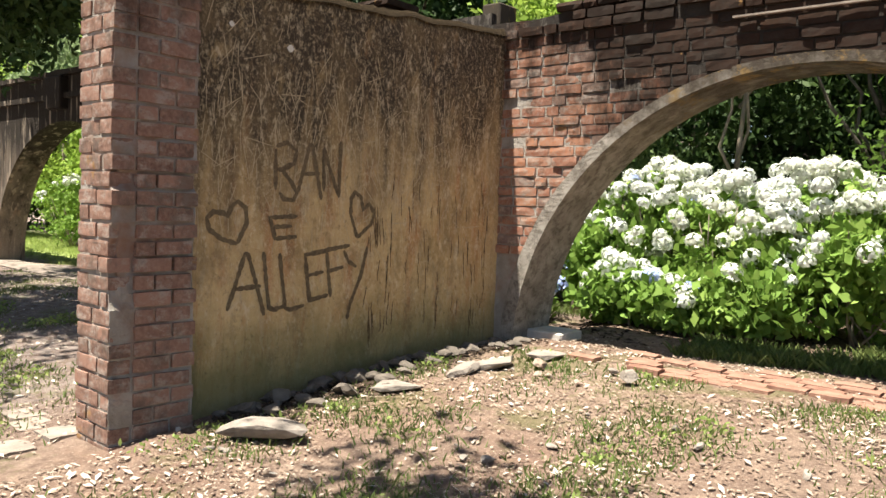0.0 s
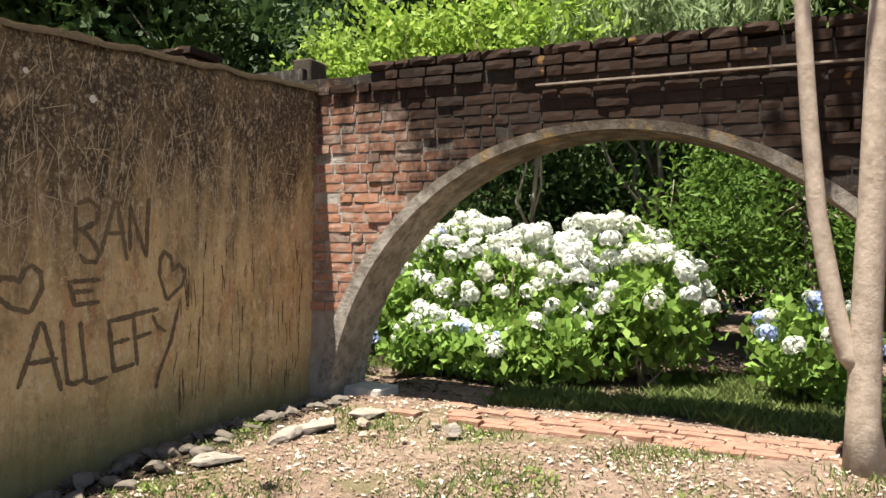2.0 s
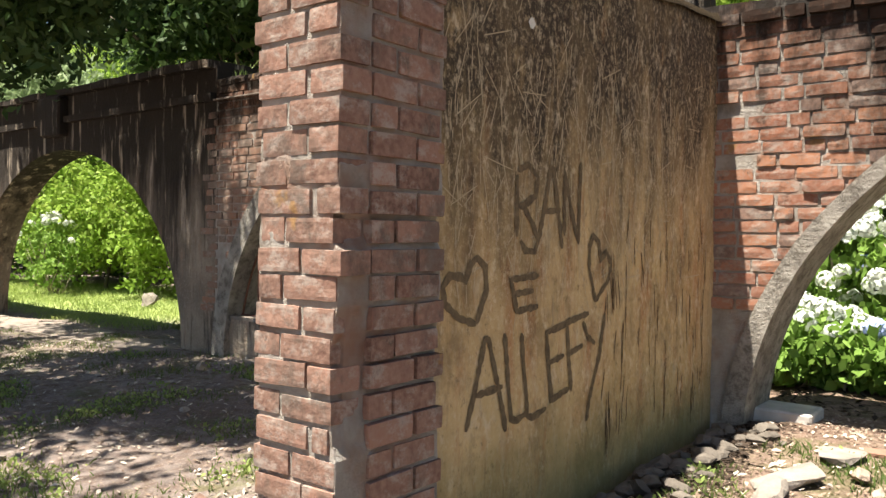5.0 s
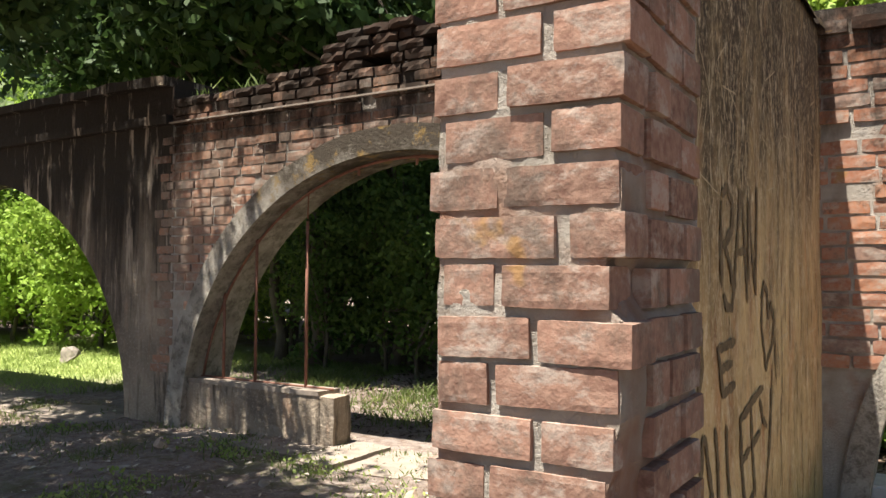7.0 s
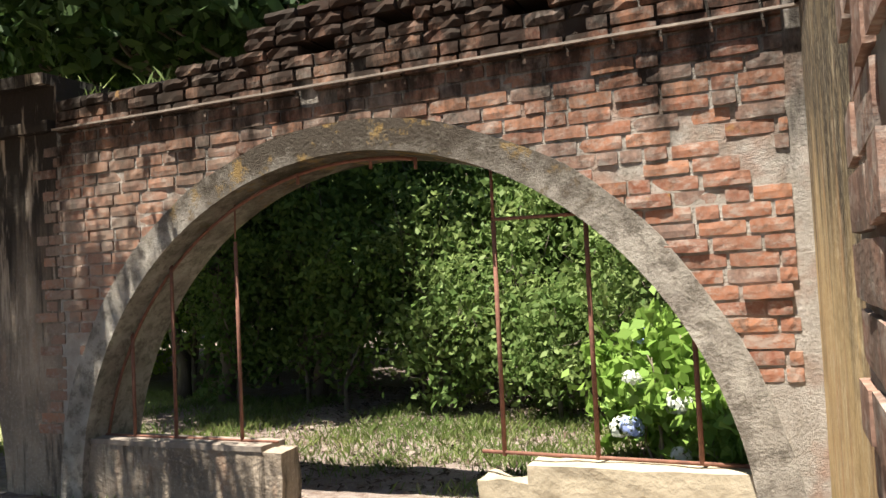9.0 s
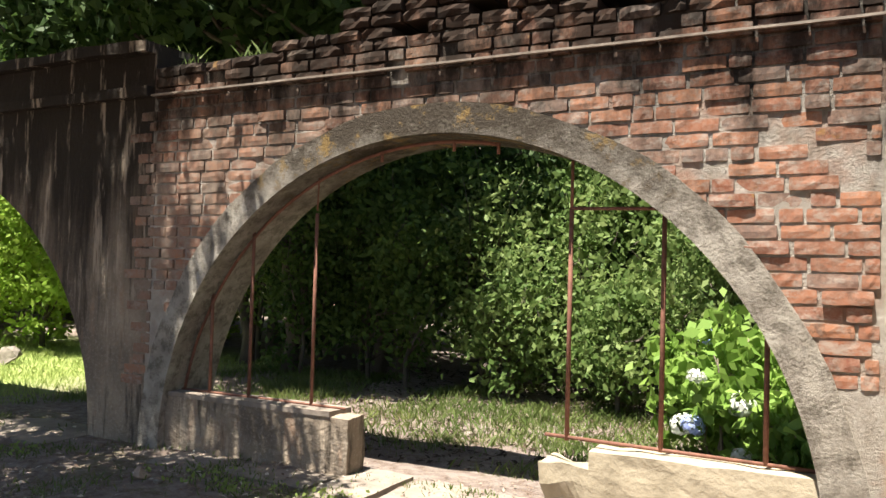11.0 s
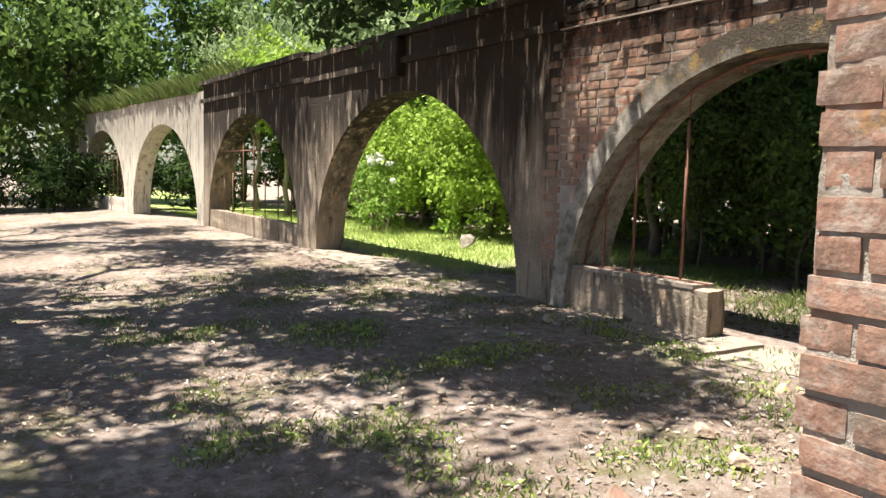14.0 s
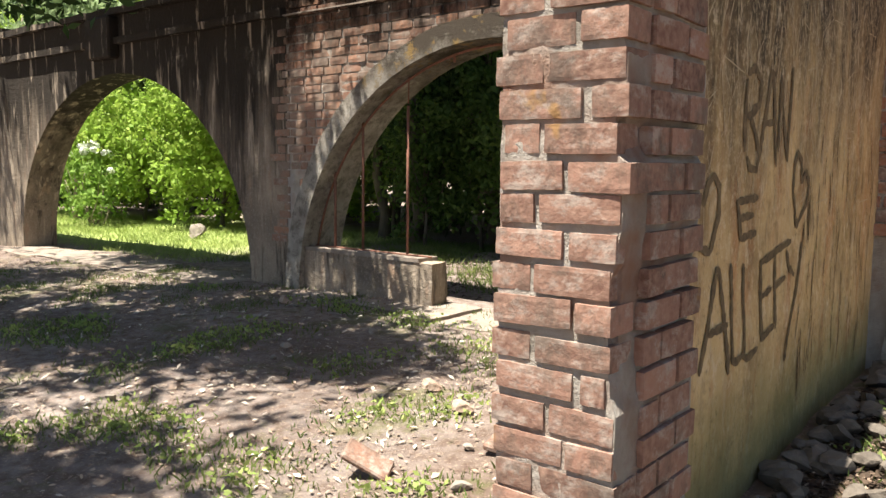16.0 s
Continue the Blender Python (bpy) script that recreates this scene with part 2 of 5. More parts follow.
M_LEDGE = mat_plain("worn_threshold_stone", (0.15, 0.125, 0.105), (0.30, 0.25, 0.21), 7, 0.92, 0.15)
M_RUST = mat_plain("rusty_iron", (0.11, 0.05, 0.035), (0.25, 0.115, 0.08), 20, 0.8, 0.4, 0.2, bump=0.003)
M_BARK = mat_plain("grey_brown_bark", (0.15, 0.12, 0.09), (0.33, 0.28, 0.22), 9, 0.9, 0.2, stretch=(1, 1, 0.25), bump=0.02)
M_BARK_PALE = mat_plain("pale_ringed_bark", (0.20, 0.155, 0.12), (0.40, 0.33, 0.27), 14, 0.88, 0.2, bump=0.006)
M_BARK_DARK = mat_plain("dark_forest_bark", (0.05, 0.042, 0.034), (0.15, 0.125, 0.10), 9, 0.9, 0.2, stretch=(1, 1, 0.25), bump=0.02)
M_CHAR = mat_plain("charcoal_drawing", (0.075, 0.057, 0.04), (0.20, 0.15, 0.09), 38, 0.95, 0.05, bump=0.002)
M_SCRATCH = mat_plain("scratched_plaster", (0.34, 0.27, 0.17), (0.52, 0.43, 0.29), 40, 0.95, 0.05, bump=0.002)
M_CRACK = mat_plain("dark_crack", (0.06, 0.04, 0.025), (0.12, 0.08, 0.05), 40, 0.95, 0.05, bump=0.002)
M_CHALK = mat_plain("white_chalk_dot", (0.55, 0.53, 0.48), (0.7, 0.68, 0.62), 60, 0.95, 0.05, bump=0.002)
M_MOSS = mat_plain("dry_moss", (0.012, 0.009, 0.006), (0.05, 0.036, 0.022), 45, 0.98, 0.05, bump=0.03)
M_LITTER = mat_leaf("dry_leaf_litter", (0.15, 0.10, 0.07), (0.50, 0.42, 0.33), (0.26, 0.18, 0.13), 0.1, 0.8, 0.2)
# copy of the litter with shade put into its colour
M_LITTER_DARK = mat_leaf("shade_dark_leaf", (0.035, 0.026, 0.02), (0.13, 0.09, 0.065), None, 0.05, 0.9, 0.1)
M_CHIP = mat_leaf("bleached_leaf_chip", (0.40, 0.35, 0.29), (0.72, 0.67, 0.58), (0.50, 0.42, 0.34), 0.1, 0.7, 0.2)
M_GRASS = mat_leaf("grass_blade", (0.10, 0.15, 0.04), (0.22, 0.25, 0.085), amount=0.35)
# lighter copy of the grass blade, strong sun put into its colour
M_LAWN = mat_leaf("sun_brightened_blade", (0.24, 0.32, 0.09), (0.40, 0.45, 0.15), amount=0.4)
M_LEAF_DARK = mat_leaf("dark_glossy_leaf", (0.03, 0.062, 0.018), (0.07, 0.115, 0.03), amount=0.3)
M_LEAF_MID = mat_leaf("forest_leaf", (0.07, 0.125, 0.03), (0.17, 0.25, 0.06), amount=0.45)
M_LEAF_LIME = mat_leaf("lime_shrub_leaf", (0.19, 0.31, 0.045), (0.36, 0.47, 0.09), (0.24, 0.37, 0.055), amount=0.45)
M_LEAF_HYD = mat_leaf("hydrangea_leaf", (0.14, 0.25, 0.045), (0.28, 0.40, 0.09), (0.19, 0.31, 0.06), amount=0.4)
M_FERN = mat_leaf("feathery_leaf", (0.09, 0.17, 0.03), (0.17, 0.27, 0.05), amount=0.45)
# forest leaf made brighter in colour where foliage should look sunlit
M_SHRUB = mat_leaf("sun_brightened_leaf", (0.10, 0.17, 0.045), (0.27, 0.34, 0.12), amount=0.45)
M_SAGE = mat_leaf("pale_drooping_leaf", (0.22, 0.30, 0.14), (0.34, 0.42, 0.22), amount=0.4)
M_PETAL = mat_leaf("white_petal", (0.62, 0.66, 0.52), (0.80, 0.80, 0.76), (0.70, 0.72, 0.70), 0.3, 0.6, 0.2)
M_PETAL_BLUE = mat_leaf("blue_petal", (0.30, 0.38, 0.70), (0.55, 0.62, 0.85), (0.40, 0.48, 0.80), 0.3, 0.6, 0.2)
M_PINK = mat_leaf("pink_petal", (0.55, 0.12, 0.35), (0.70, 0.25, 0.50), None, 0.3, 0.6, 0.2)


# ---- mesh helpers ----
def mesh_of(name, verts, faces, material, smooth=False):
    me = bpy.data.meshes.new(name)
    me.from_pydata([tuple(map(float, v)) for v in verts], [], faces)
    me.materials.append(material)
    if smooth:
        me.polygons.foreach_set("use_smooth", [True] * len(me.polygons))
    me.update()
    return me


def quads(name, v, material):
    """A mesh of loose quads from an (n, 4, 3) array."""
    n = len(v)
    me = bpy.data.meshes.new(name)
    me.vertices.add(n * 4)
    me.vertices.foreach_set("co", np.ascontiguousarray(v, dtype=np.float32).ravel())
    me.loops.add(n * 4)
    me.loops.foreach_set("vertex_index", np.arange(n * 4, dtype=np.int32))
    me.polygons.add(n)
    me.polygons.foreach_set("loop_start", np.arange(0, n * 4, 4, dtype=np.int32))
    me.polygons.foreach_set("loop_total", np.full(n, 4, dtype=np.int32))
    me.materials.append(material)
    me.update(calc_edges=True)
    return me


def child(ob, parent):
    ob.parent = parent
    return ob


def part(name, bm, material, parent, label=""):
    me = bpy.data.meshes.new(name)
    bm.to_mesh(me)
    bm.free()
    me.materials.append(material)
    ob = new(name, me)
    if parent:
        ob.parent = parent
    return tagged(ob, label)


def box_bm(x0, x1, y0, y1, z0, z1, bevel=0.0, jitter=0.0, cuts=0, seed=0):
    bm = bmesh.new()
    bmesh.ops.create_cube(bm, size=1)
    for v in bm.verts:
        v.co = Vector(((x0 + x1) / 2 + v.co.x * (x1 - x0), (y0 + y1) / 2 + v.co.y * (y1 - y0), (z0 + z1) / 2 + v.co.z * (z1 - z0)))
    if cuts:
        bmesh.ops.subdivide_edges(bm, edges=bm.edges[:], cuts=cuts, use_grid_fill=True)
    if bevel:
        bmesh.ops.bevel(bm, geom=bm.edges[:], offset=bevel, segments=1, affect="EDGES") if not cuts else None
    if jitter:
        for v in bm.verts:
            v.co += noise.noise_vector(v.co * 6 + Vector((seed * 3.1, 0, 0))) * jitter
    return bm


def tube_mesh(name, pts, radii, material, sides=7, bumpy=0.0):
    """A tapered tube along points."""
    verts, faces = [], []
    for i, (p, r) in enumerate(zip(pts, radii)):
        p = Vector(p)
        d = (Vector(pts[min(i + 1, len(pts) - 1)]) - Vector(pts[max(i - 1, 0)])).normalized()
        a = d.orthogonal().normalized() if abs(d.z) < 0.9 else Vector((1, 0, 0))
        a = (a - d * a.dot(d)).normalized()
        b = d.cross(a)
        for k in range(sides):
            t = 2 * math.pi * k / sides
            rr = r * (1 + bumpy * noise.noise(p * 3 + Vector((math.cos(t), math.sin(t), 0))))
            verts.append(p + (a * math.cos(t) + b * math.sin(t)) * rr)
    for i in range(len(pts) - 1):
        for k in range(sides):
            k2 = (k + 1) % sides
            faces.append((i * sides + k, i * sides + k2, (i + 1) * sides + k2, (i + 1) * sides + k))
    faces.append(tuple(range(sides))[::-1])
    faces.append(tuple(range((len(pts) - 1) * sides, len(pts) * sides)))
    return mesh_of(name, verts, faces, material, True)


def bend(p0, p1, n, wob, rng):
    p0, p1 = np.array(p0, float), np.array(p1, float)
    out = [p0 + (p1 - p0) * i / (n - 1) for i in range(n)]
    for i in range(1, n - 1):
        out[i] = out[i] + rng.normal(0, wob, 3)
    return [tuple(p) for p in out]


def leaf_quads(cent, size, rng, droop=0.0, aspect=0.5, normals=None):
    """One folded diamond-like leaf quad per centre."""
    n = len(cent)
    d = rng.normal(size=(n, 3))
    d[:, 2] -= droop
    d /= np.linalg.norm(d, axis=1)[:, None]
    w = rng.normal(size=(n, 3))
    w[:, 2] *= 0.5
    w = np.cross(d, w)
    w /= np.linalg.norm(w, axis=1)[:, None] + 1e-9
    s = (size * rng.uniform(0.6, 1.35, n))[:, None]
    up = np.cross(d, w)
    a = cent - d * s * 0.5
    b = cent + w * s * aspect * 0.5 + up * s * 0.08 - d * s * 0.05
    c = cent + d * s * 0.5
    e = cent - w * s * aspect * 0.5 + up * s * 0.08 - d * s * 0.05
    return np.stack([a, b, c, e], 1)


def clumped(center, radii, n, clumps, spread, rng, shell=0.6):
    """Points in uneven clumps over an ellipsoid."""
    u = rng.normal(size=(clumps, 3))
    u /= np.linalg.norm(u, axis=1)[:, None]
    r = (shell + (1 - shell) * rng.uniform(0, 1, clumps)) * rng.uniform(0.75, 1.12, clumps)
    cc = u * r[:, None] * np.array(radii) + np.array(center)
    pick = rng.integers(0, clumps, n)
    return cc[pick] + rng.normal(size=(n, 3)) * spread * rng.uniform(0.5, 1.2, clumps)[pick][:, None] * np.array((1, 1, 0.75))


def smooth(a, b, v):
    t = np.clip((v - a) / (b - a), 0, 1)
    return t * t * (3 - 2 * t)


def ground_z(x, y):
    """Height of the ground, without its small bumps."""
    x, y = np.asarray(x, float), np.asarray(y, float)
    rise = smooth(-4.8, -0.4, y)
    near = 0.0 + rise * (0.19 + 0.13 * smooth(-0.3, 0.4, x))
    return near - 0.011 * np.clip(-5 - x, 0, 30)


def gz(x, y):
    return float(ground_z(x, y))


# ---- ground ----
xs = np.unique(np.concatenate([np.linspace(-300, -40, 12), np.linspace(-40, -12, 60), np.linspace(-12, 5.5, 250), np.linspace(5.5, 14, 30), np.linspace(14, 300, 12)]))
ys = np.unique(np.concatenate([np.linspace(-300, -14, 10), np.linspace(-14, -6, 24), np.linspace(-6, 1.5, 120), np.linspace(1.5, 10, 40), np.linspace(10, 300, 14)]))
gv = []
for y in ys:
    for x in xs:
        z = gz(x, y)
        if abs(x) < 45 and abs(y) < 15:
            p = Vector((x, y, 0))
            z += 0.035 * noise.noise(p * 0.9) + 0.016 * noise.noise(p * 4.1) + 0.008 * noise.noise(p * 11)
        gv.append((x, y, z))
nx = len(xs)
gf = [(j * nx + i, j * nx + i + 1, (j + 1) * nx + i + 1, (j + 1) * nx + i) for j in range(len(ys) - 1) for i in range(nx - 1)]
ground = new("ground", mesh_of("ground", gv, gf, M_GROUND, True))
tagged(ground, "reddish bare earth strewn with dry leaves and sparse grass", "ground", kind="structure")

# ---- arcade ----
RAD, CZ, THICK = 2.22, 0.17, 0.48
MAIN = Matrix.Identity(4)
BEND = Matrix.Translation((-11.42, 0, 0)) @ Matrix.Rotation(radians(0.4), 4, "Z")
BEND_FAR = BEND @ Matrix.Translation((-6.1, 0, 0)) @ Matrix.Rotation(radians(4.6), 4, "Z")


def arch_bay(name, x0, x1, cx, rad, top, material, m, label, crest=0.03, rise=0.0):
    """A wall bay with a round arched opening through it, its top edge uneven."""
    cols = [x0, (x0 + cx - rad) / 2, cx - rad]
    cols += [cx - rad * math.cos(math.pi * i / 40) for i in range(1, 40)]
    cols += [cx + rad, (x1 + cx + rad) / 2, x1]
    verts, faces = [], []

    def low(x):
        d = x - cx
        return CZ + (rise or rad) / rad * math.sqrt(max(rad * rad - d * d, 0)) if abs(d) < rad - 1e-6 else -0.5

    for x in cols:
        t = top + crest * noise.noise(Vector((x * 2.3, 0, 4))) if x0 < x < x1 else top
        b = low(x)
        verts += [(x, 0, b), (x, 0, t), (x, THICK, t), (x, THICK, b)]
    for x in (cx - rad, cx + rad):
        verts += [(x, 0, CZ), (x, THICK, CZ)]
    extra = len(cols) * 4
    for i in range(len(cols) - 1):
        a, b = i * 4, i * 4 + 4
        faces += [(a, b, b + 1, a + 1), (a + 1, b + 1, b + 2, a + 2), (a + 2, b + 2, b + 3, a + 3), (a + 3, b + 3, b, a)]
    faces += [(0, 1, 2, 3), (extra - 4, extra - 1, extra - 2, extra - 3)]
    # jambs below the springing
    ob = new(name, mesh_of(name, verts, faces, material))
    ob.matrix_world = m
    return tagged(ob, label, "arcade wall", kind="structure")


def ring_for(parent, cx, rad, width, material, proud=0.026, label=""):
    """The rendered band that edges an arch, with its soffit."""
    verts, faces = [], []
    n = 48
    for i in range(n + 1):
        a = math.pi * i / n
        w = width * (1 + 0.16 * noise.noise(Vector((i * 0.35, cx, 0)))) * (1 - (0.6 if width < 0.15 else 0.12) * math.sin(a))
        c, s = -math.cos(a), math.sin(a)
        dz = -0.45 if i in (0, n) else 0
        r0, r1 = rad - 0.025, rad + w
        for r, y in ((r1, 0.03), (r1, -proud), (r0, -proud), (r0, THICK + 0.01)):
            verts.append((cx + c * r, y, CZ + s * r + dz))
    for i in range(n):
        a, b = i * 4, i * 4 + 4
        faces += [(a, a + 1, b + 1, b), (a + 1, a + 2, b + 2, b + 1), (a + 2, a + 3, b + 3, b + 2)]
    ob = child(new("arch_ring", mesh_of("arch_ring", verts, faces, material)), parent)
    return tagged(ob, label)


BAYS = [
    ("wall_1", -0.155, 5.0, 2.40, 2.22, 2.90, M_MORTAR_BAY, MAIN, "old red brick arcade bay with mossy blackened top", 0.11),
    ("wall_2", -5.12, -0.155, -2.74, 2.22, 3.0, M_MORTAR_BAY, MAIN, "old red brick arcade bay with broad cement-edged arch", 0.18),
    ("wall_3", -11.42, -5.12, -8.37, 2.66, 3.14, M_PLASTER, MAIN, "plastered arcade bay streaked with black mould", 0.0),
    ("wall_4", -6.1, 0.0, -3.05, 2.66, 3.22, M_PLASTER, BEND, "plastered arcade bay streaked with black mould", 0.0),
    ("wall_5", -6.1, 0.0, -3.05, 2.62, 3.10, M_PLASTER_SUNLIT, BEND_FAR, "plastered arcade bay coloured pale for sunlight, overgrown on top", 0.0),
    ("wall_6", -12.3, -6.1, -9.15, 2.62, 3.05, M_PLASTER_SUNLIT, BEND_FAR, "plastered arcade bay coloured pale for sunlight, overgrown on top", 0.0),
]
bay = {}
for name, x0, x1, cx, rad, top, mt, m, label, rw in BAYS:
    w = arch_bay(name, x0, x1, cx, rad, top, mt, m, label, rise=0.0 if rw else 2.28)
    bay[name] = w
    if rw:
        ring_for(w, cx, rad, rw, M_RING, label="grey cement band with ochre lichen")

# plastered foot of the piers, cornice and parapet blocks
def strip(name, parent, x0, x1, y0, y1, z0, z1, material, label="", jit=0.008):
    n = max(2, int((x1 - x0) / 0.25))
    verts, faces = [], []
    for i in range(n + 1):
        x = x0 + (x1 - x0) * i / n
        for y, z in ((y1, z0), (y0, z0), (y0, z1), (y1, z1)):
            k = noise.noise_vector(Vector((x * 5, y * 9, z * 9))) * jit
            verts.append((x, y + k.y, z + k.z))
    for i in range(n):
        a, b = i * 4, i * 4 + 4
        for k in range(4):
            k2 = (k + 1) % 4
            faces.append((a + k, b + k, b + k2, a + k2))
    faces += [(3, 2, 1, 0), (n * 4, n * 4 + 1, n * 4 + 2, n * 4 + 3)]
    return tagged(child(new(name, mesh_of(name, verts, faces, material)), parent), label)


strip("cornice", bay["wall_3"], -11.41, -5.13, -0.07, 0.02, 2.78, 2.86, M_PLASTER, "blackened plaster cornice", 0.012)
strip("parapet_cap", bay["wall_3"], -11.41, -5.13, -0.10, THICK + 0.04, 3.12, 3.20, M_PLASTER, "mouldy parapet cap", 0.02)
strip("cornice", bay["wall_4"], -6.09, -0.01, -0.07, 0.02, 2.82, 2.90, M_PLASTER, "blackened plaster cornice", 0.012)
strip("parapet_cap", bay["wall_4"], -6.09, -0.01, -0.10, THICK + 0.04, 3.20, 3.29, M_PLASTER, "mouldy parapet cap", 0.02)
strip("cornice_strip", bay["wall_2"], -5.1, -0.2, -0.062, -0.03, 2.775, 2.788, M_LEDGE, "thin pale ledge along the wall", 0.003)
strip("cornice_strip", bay["wall_1"], 1.9, 4.9, -0.062, -0.03, 2.69, 2.703, M_LEDGE, "thin pale ledge along the wall", 0.003)
child(part("corbel_block", box_bm(-8.76, -8.2, -0.13, 0.03, 2.62, 3.11, 0.02), M_PLASTER, None, "stained plaster corbel block"), bay["wall_3"])
child(part("parapet_post", box_bm(-0.31, -0.12, 0.06, 0.30, 2.70, 3.10, 0.012), M_RING, None, "small grey cement post"), bay["wall_2"])

# ---- the graffiti panel and its pillar ----
pv, pf = [], []
NY, NZ = 46, 36
def panel_top(y):
    return 2.60 + 0.22 * (y + 2.9) / 2.9 + 0.025 * noise.noise(Vector((0, y * 4, 0)))
for side in (0.0, -0.25):
    for j in range(NY + 1):
        y = -2.86 + 2.86 * j / NY
        for k in range(NZ + 1):
            z = -0.2 + (panel_top(y) + 0.2) * k / NZ
            x = side + (0.010 * noise.noise(Vector((3, y * 2, z * 2))) + 0.004 * noise.noise(Vector((3, y * 9, z * 6))) if side == 0.0 else 0)
            pv.append((x, y, z))
W = NZ + 1
for s in range(2):
    o = s * (NY + 1) * W
    for j in range(NY):
        for k in range(NZ):
            q = (o + j * W + k, o + (j + 1) * W + k, o + (j + 1) * W + k + 1, o + j * W + k + 1)
            pf.append(q if s == 0 else q[::-1])
o = (NY + 1) * W
for j in range(NY):
    pf.append((j * W + NZ, (j + 1) * W + NZ, o + (j + 1) * W + NZ, o + j * W + NZ))
for k in range(NZ):
    pf.append((k, k + 1, o + k + 1, o + k))
panel = new("wall_panel", mesh_of("wall_panel", pv, pf, M_PANEL, True))
tagged(panel, "ochre plastered garden wall blackened on top with charcoal graffiti", "wall", kind="structure")
strip_bm = strip("moss_crest", panel, 0, 1, 0, 1, 0, 1, M_MOSS, "dry brown moss along the top edge", 0)
cv, cf = [], []
for j in range(61):
    y = -2.86 + 2.82 * j / 60
    t = panel_top(y)
    r = 0.015 + 0.05 * abs(noise.noise(Vector((9, y * 9, 0))))
    cv += [(0.02 + r * 0.4, y, t - 0.03), (0.01, y, t + r * 0.7), (-0.15, y, t + r), (-0.27, y, t - 0.03)]
for j in range(60):
    for k in range(3):
        cf.append((j * 4 + k, j * 4 + k + 1, j * 4 + 5 + k, j * 4 + 4 + k))
strip_bm.data = mesh_of("moss_crest", cv, cf, M_MOSS, True)

# charcoal letters, each on a unit box
GLYPH = {
    "A": [[(0, 0.12), (0.45, 1), (0.55, 0.98), (1, 0)], [(0.2, 0.45), (0.9, 0.48)]],
    "L": [[(0, 1), (0.15, 0.4), (0.25, 0.04), (0.45, 0), (1, 0.06)]],
    "E": [[(1, 1), (0, 0.92), (0.1, 0.5), (0.2, 0), (1, 0.08)], [(0.08, 0.5), (0.8, 0.56)]],
    "F": [[(1, 1), (0, 0.92), (0.1, 0.5), (0.2, 0)], [(0.08, 0.5), (0.75, 0.58)]],
    "Y": [[(0, 0.95), (0.2, 0.8), (0.55, 0.72)], [(1, 1), (0.75, 0.6), (0.3, 0.2), (0.2, 0)]],
    "R": [[(0, 0.9), (0.04, 0.1)], [(0, 0.95), (0.5, 1.05), (0.95, 0.9), (0.85, 0.65), (0.3, 0.5), (0.1, 0.5)], [(0.3, 0.5), (0.75, 0.25), (1, 0.05), (0.85, -0.1), (0.4, -0.08), (0.2, 0.05)]],
    "N": [[(0.05, 0.1), (0, 0.85), (0.3, 0.55), (0.7, 0.2), (0.95, 0)], [(0.95, 1), (0.92, 0.5), (0.95, 0)]],
    "heart": [[(0.75, 0), (0.35, 0.12), (0.05, 0.35), (0, 0.6), (0.15, 0.75), (0.4, 0.72), (0.5, 0.65), (0.6, 0.9), (0.75, 1), (0.95, 0.85), (1, 0.5), (0.75, 0)]],
    "heart_tall": [[(0.3, 0), (0.02, 0.5), (0, 0.85), (0.15, 1), (0.4, 0.9), (0.5, 0.62), (0.75, 0.75), (1, 0.55), (0.85, 0.3), (0.3, 0)]],
}


def ribbon(pts, width, rng, off):
    """A rough flat stroke on the face x = 0."""
    fine = []
    for (a, b) in zip(pts[:-1], pts[1:]):
        n = max(2, int(math.dist(a, b) / 0.02))
        fine += [(a[0] + (b[0] - a[0]) * i / n, a[1] + (b[1] - a[1]) * i / n) for i in range(n)]
    fine.append(pts[-1])
    v, f = [], []
    for i, p in enumerate(fine):
        q, r = fine[max(i - 1, 0)], fine[min(i + 1, len(fine) - 1)]
        d = Vector((r[0] - q[0], r[1] - q[1])).normalized()
        w = width * rng.uniform(0.35, 0.62) * (0.5 if i in (0, len(fine) - 1) else 1)
        for s in (-1, 1):
            y, z = p[0] - d.y * w * s, p[1] + d.x * w * s
            x = 0.010 * noise.noise(Vector((3, y * 2, z * 2))) + 0.004 * noise.noise(Vector((3, y * 9, z * 6)))
            v.append((x + off, y, z))
    for i in range(len(fine) - 1):
        f.append((i * 2, i * 2 + 2, i * 2 + 3, i * 2 + 1))
    return v, f


def strokes(name, lists, width, material, parent, seed, off=0.003, label=""):
    rng = np.random.default_rng(seed)
    v, f = [], []
    for pts in lists:
        a, b = ribbon(pts, width, rng, off)
        f += [tuple(i + len(v) for i in q) for q in b]
        v += a
    return tagged(child(new(name, mesh_of(name, v, f, material)), parent), label)


WRITING = [
    ("R", -2.26, 1.42, 0.17, 0.31), ("A", -2.08, 1.40, 0.19, 0.35), ("N", -1.88, 1.42, 0.15, 0.37),
    ("E", -2.29, 1.15, 0.21, 0.14), ("heart", -2.72, 1.12, 0.27, 0.25), ("heart_tall", -1.63, 1.15, 0.22, 0.31),
    ("A", -2.58, 0.68, 0.26, 0.38), ("L", -2.33, 0.71, 0.18, 0.36), ("L", -2.21, 0.70, 0.20, 0.36),
    ("E", -2.01, 0.75, 0.20, 0.32), ("F", -1.83, 0.76, 0.20, 0.34), ("Y", -1.68, 0.60, 0.21, 0.49),
]
for i, (g, y, z, w, h) in enumerate(WRITING):
    strokes("graffiti_" + ("heart" if len(g) > 1 else "letter"), [[(y + a * w, z + b * h) for a, b in s] for s in GLYPH[g]], 0.029, M_CHAR, panel, i, 0.004, "charcoal drawn mark")
rng = np.random.default_rng(5)
sc = []
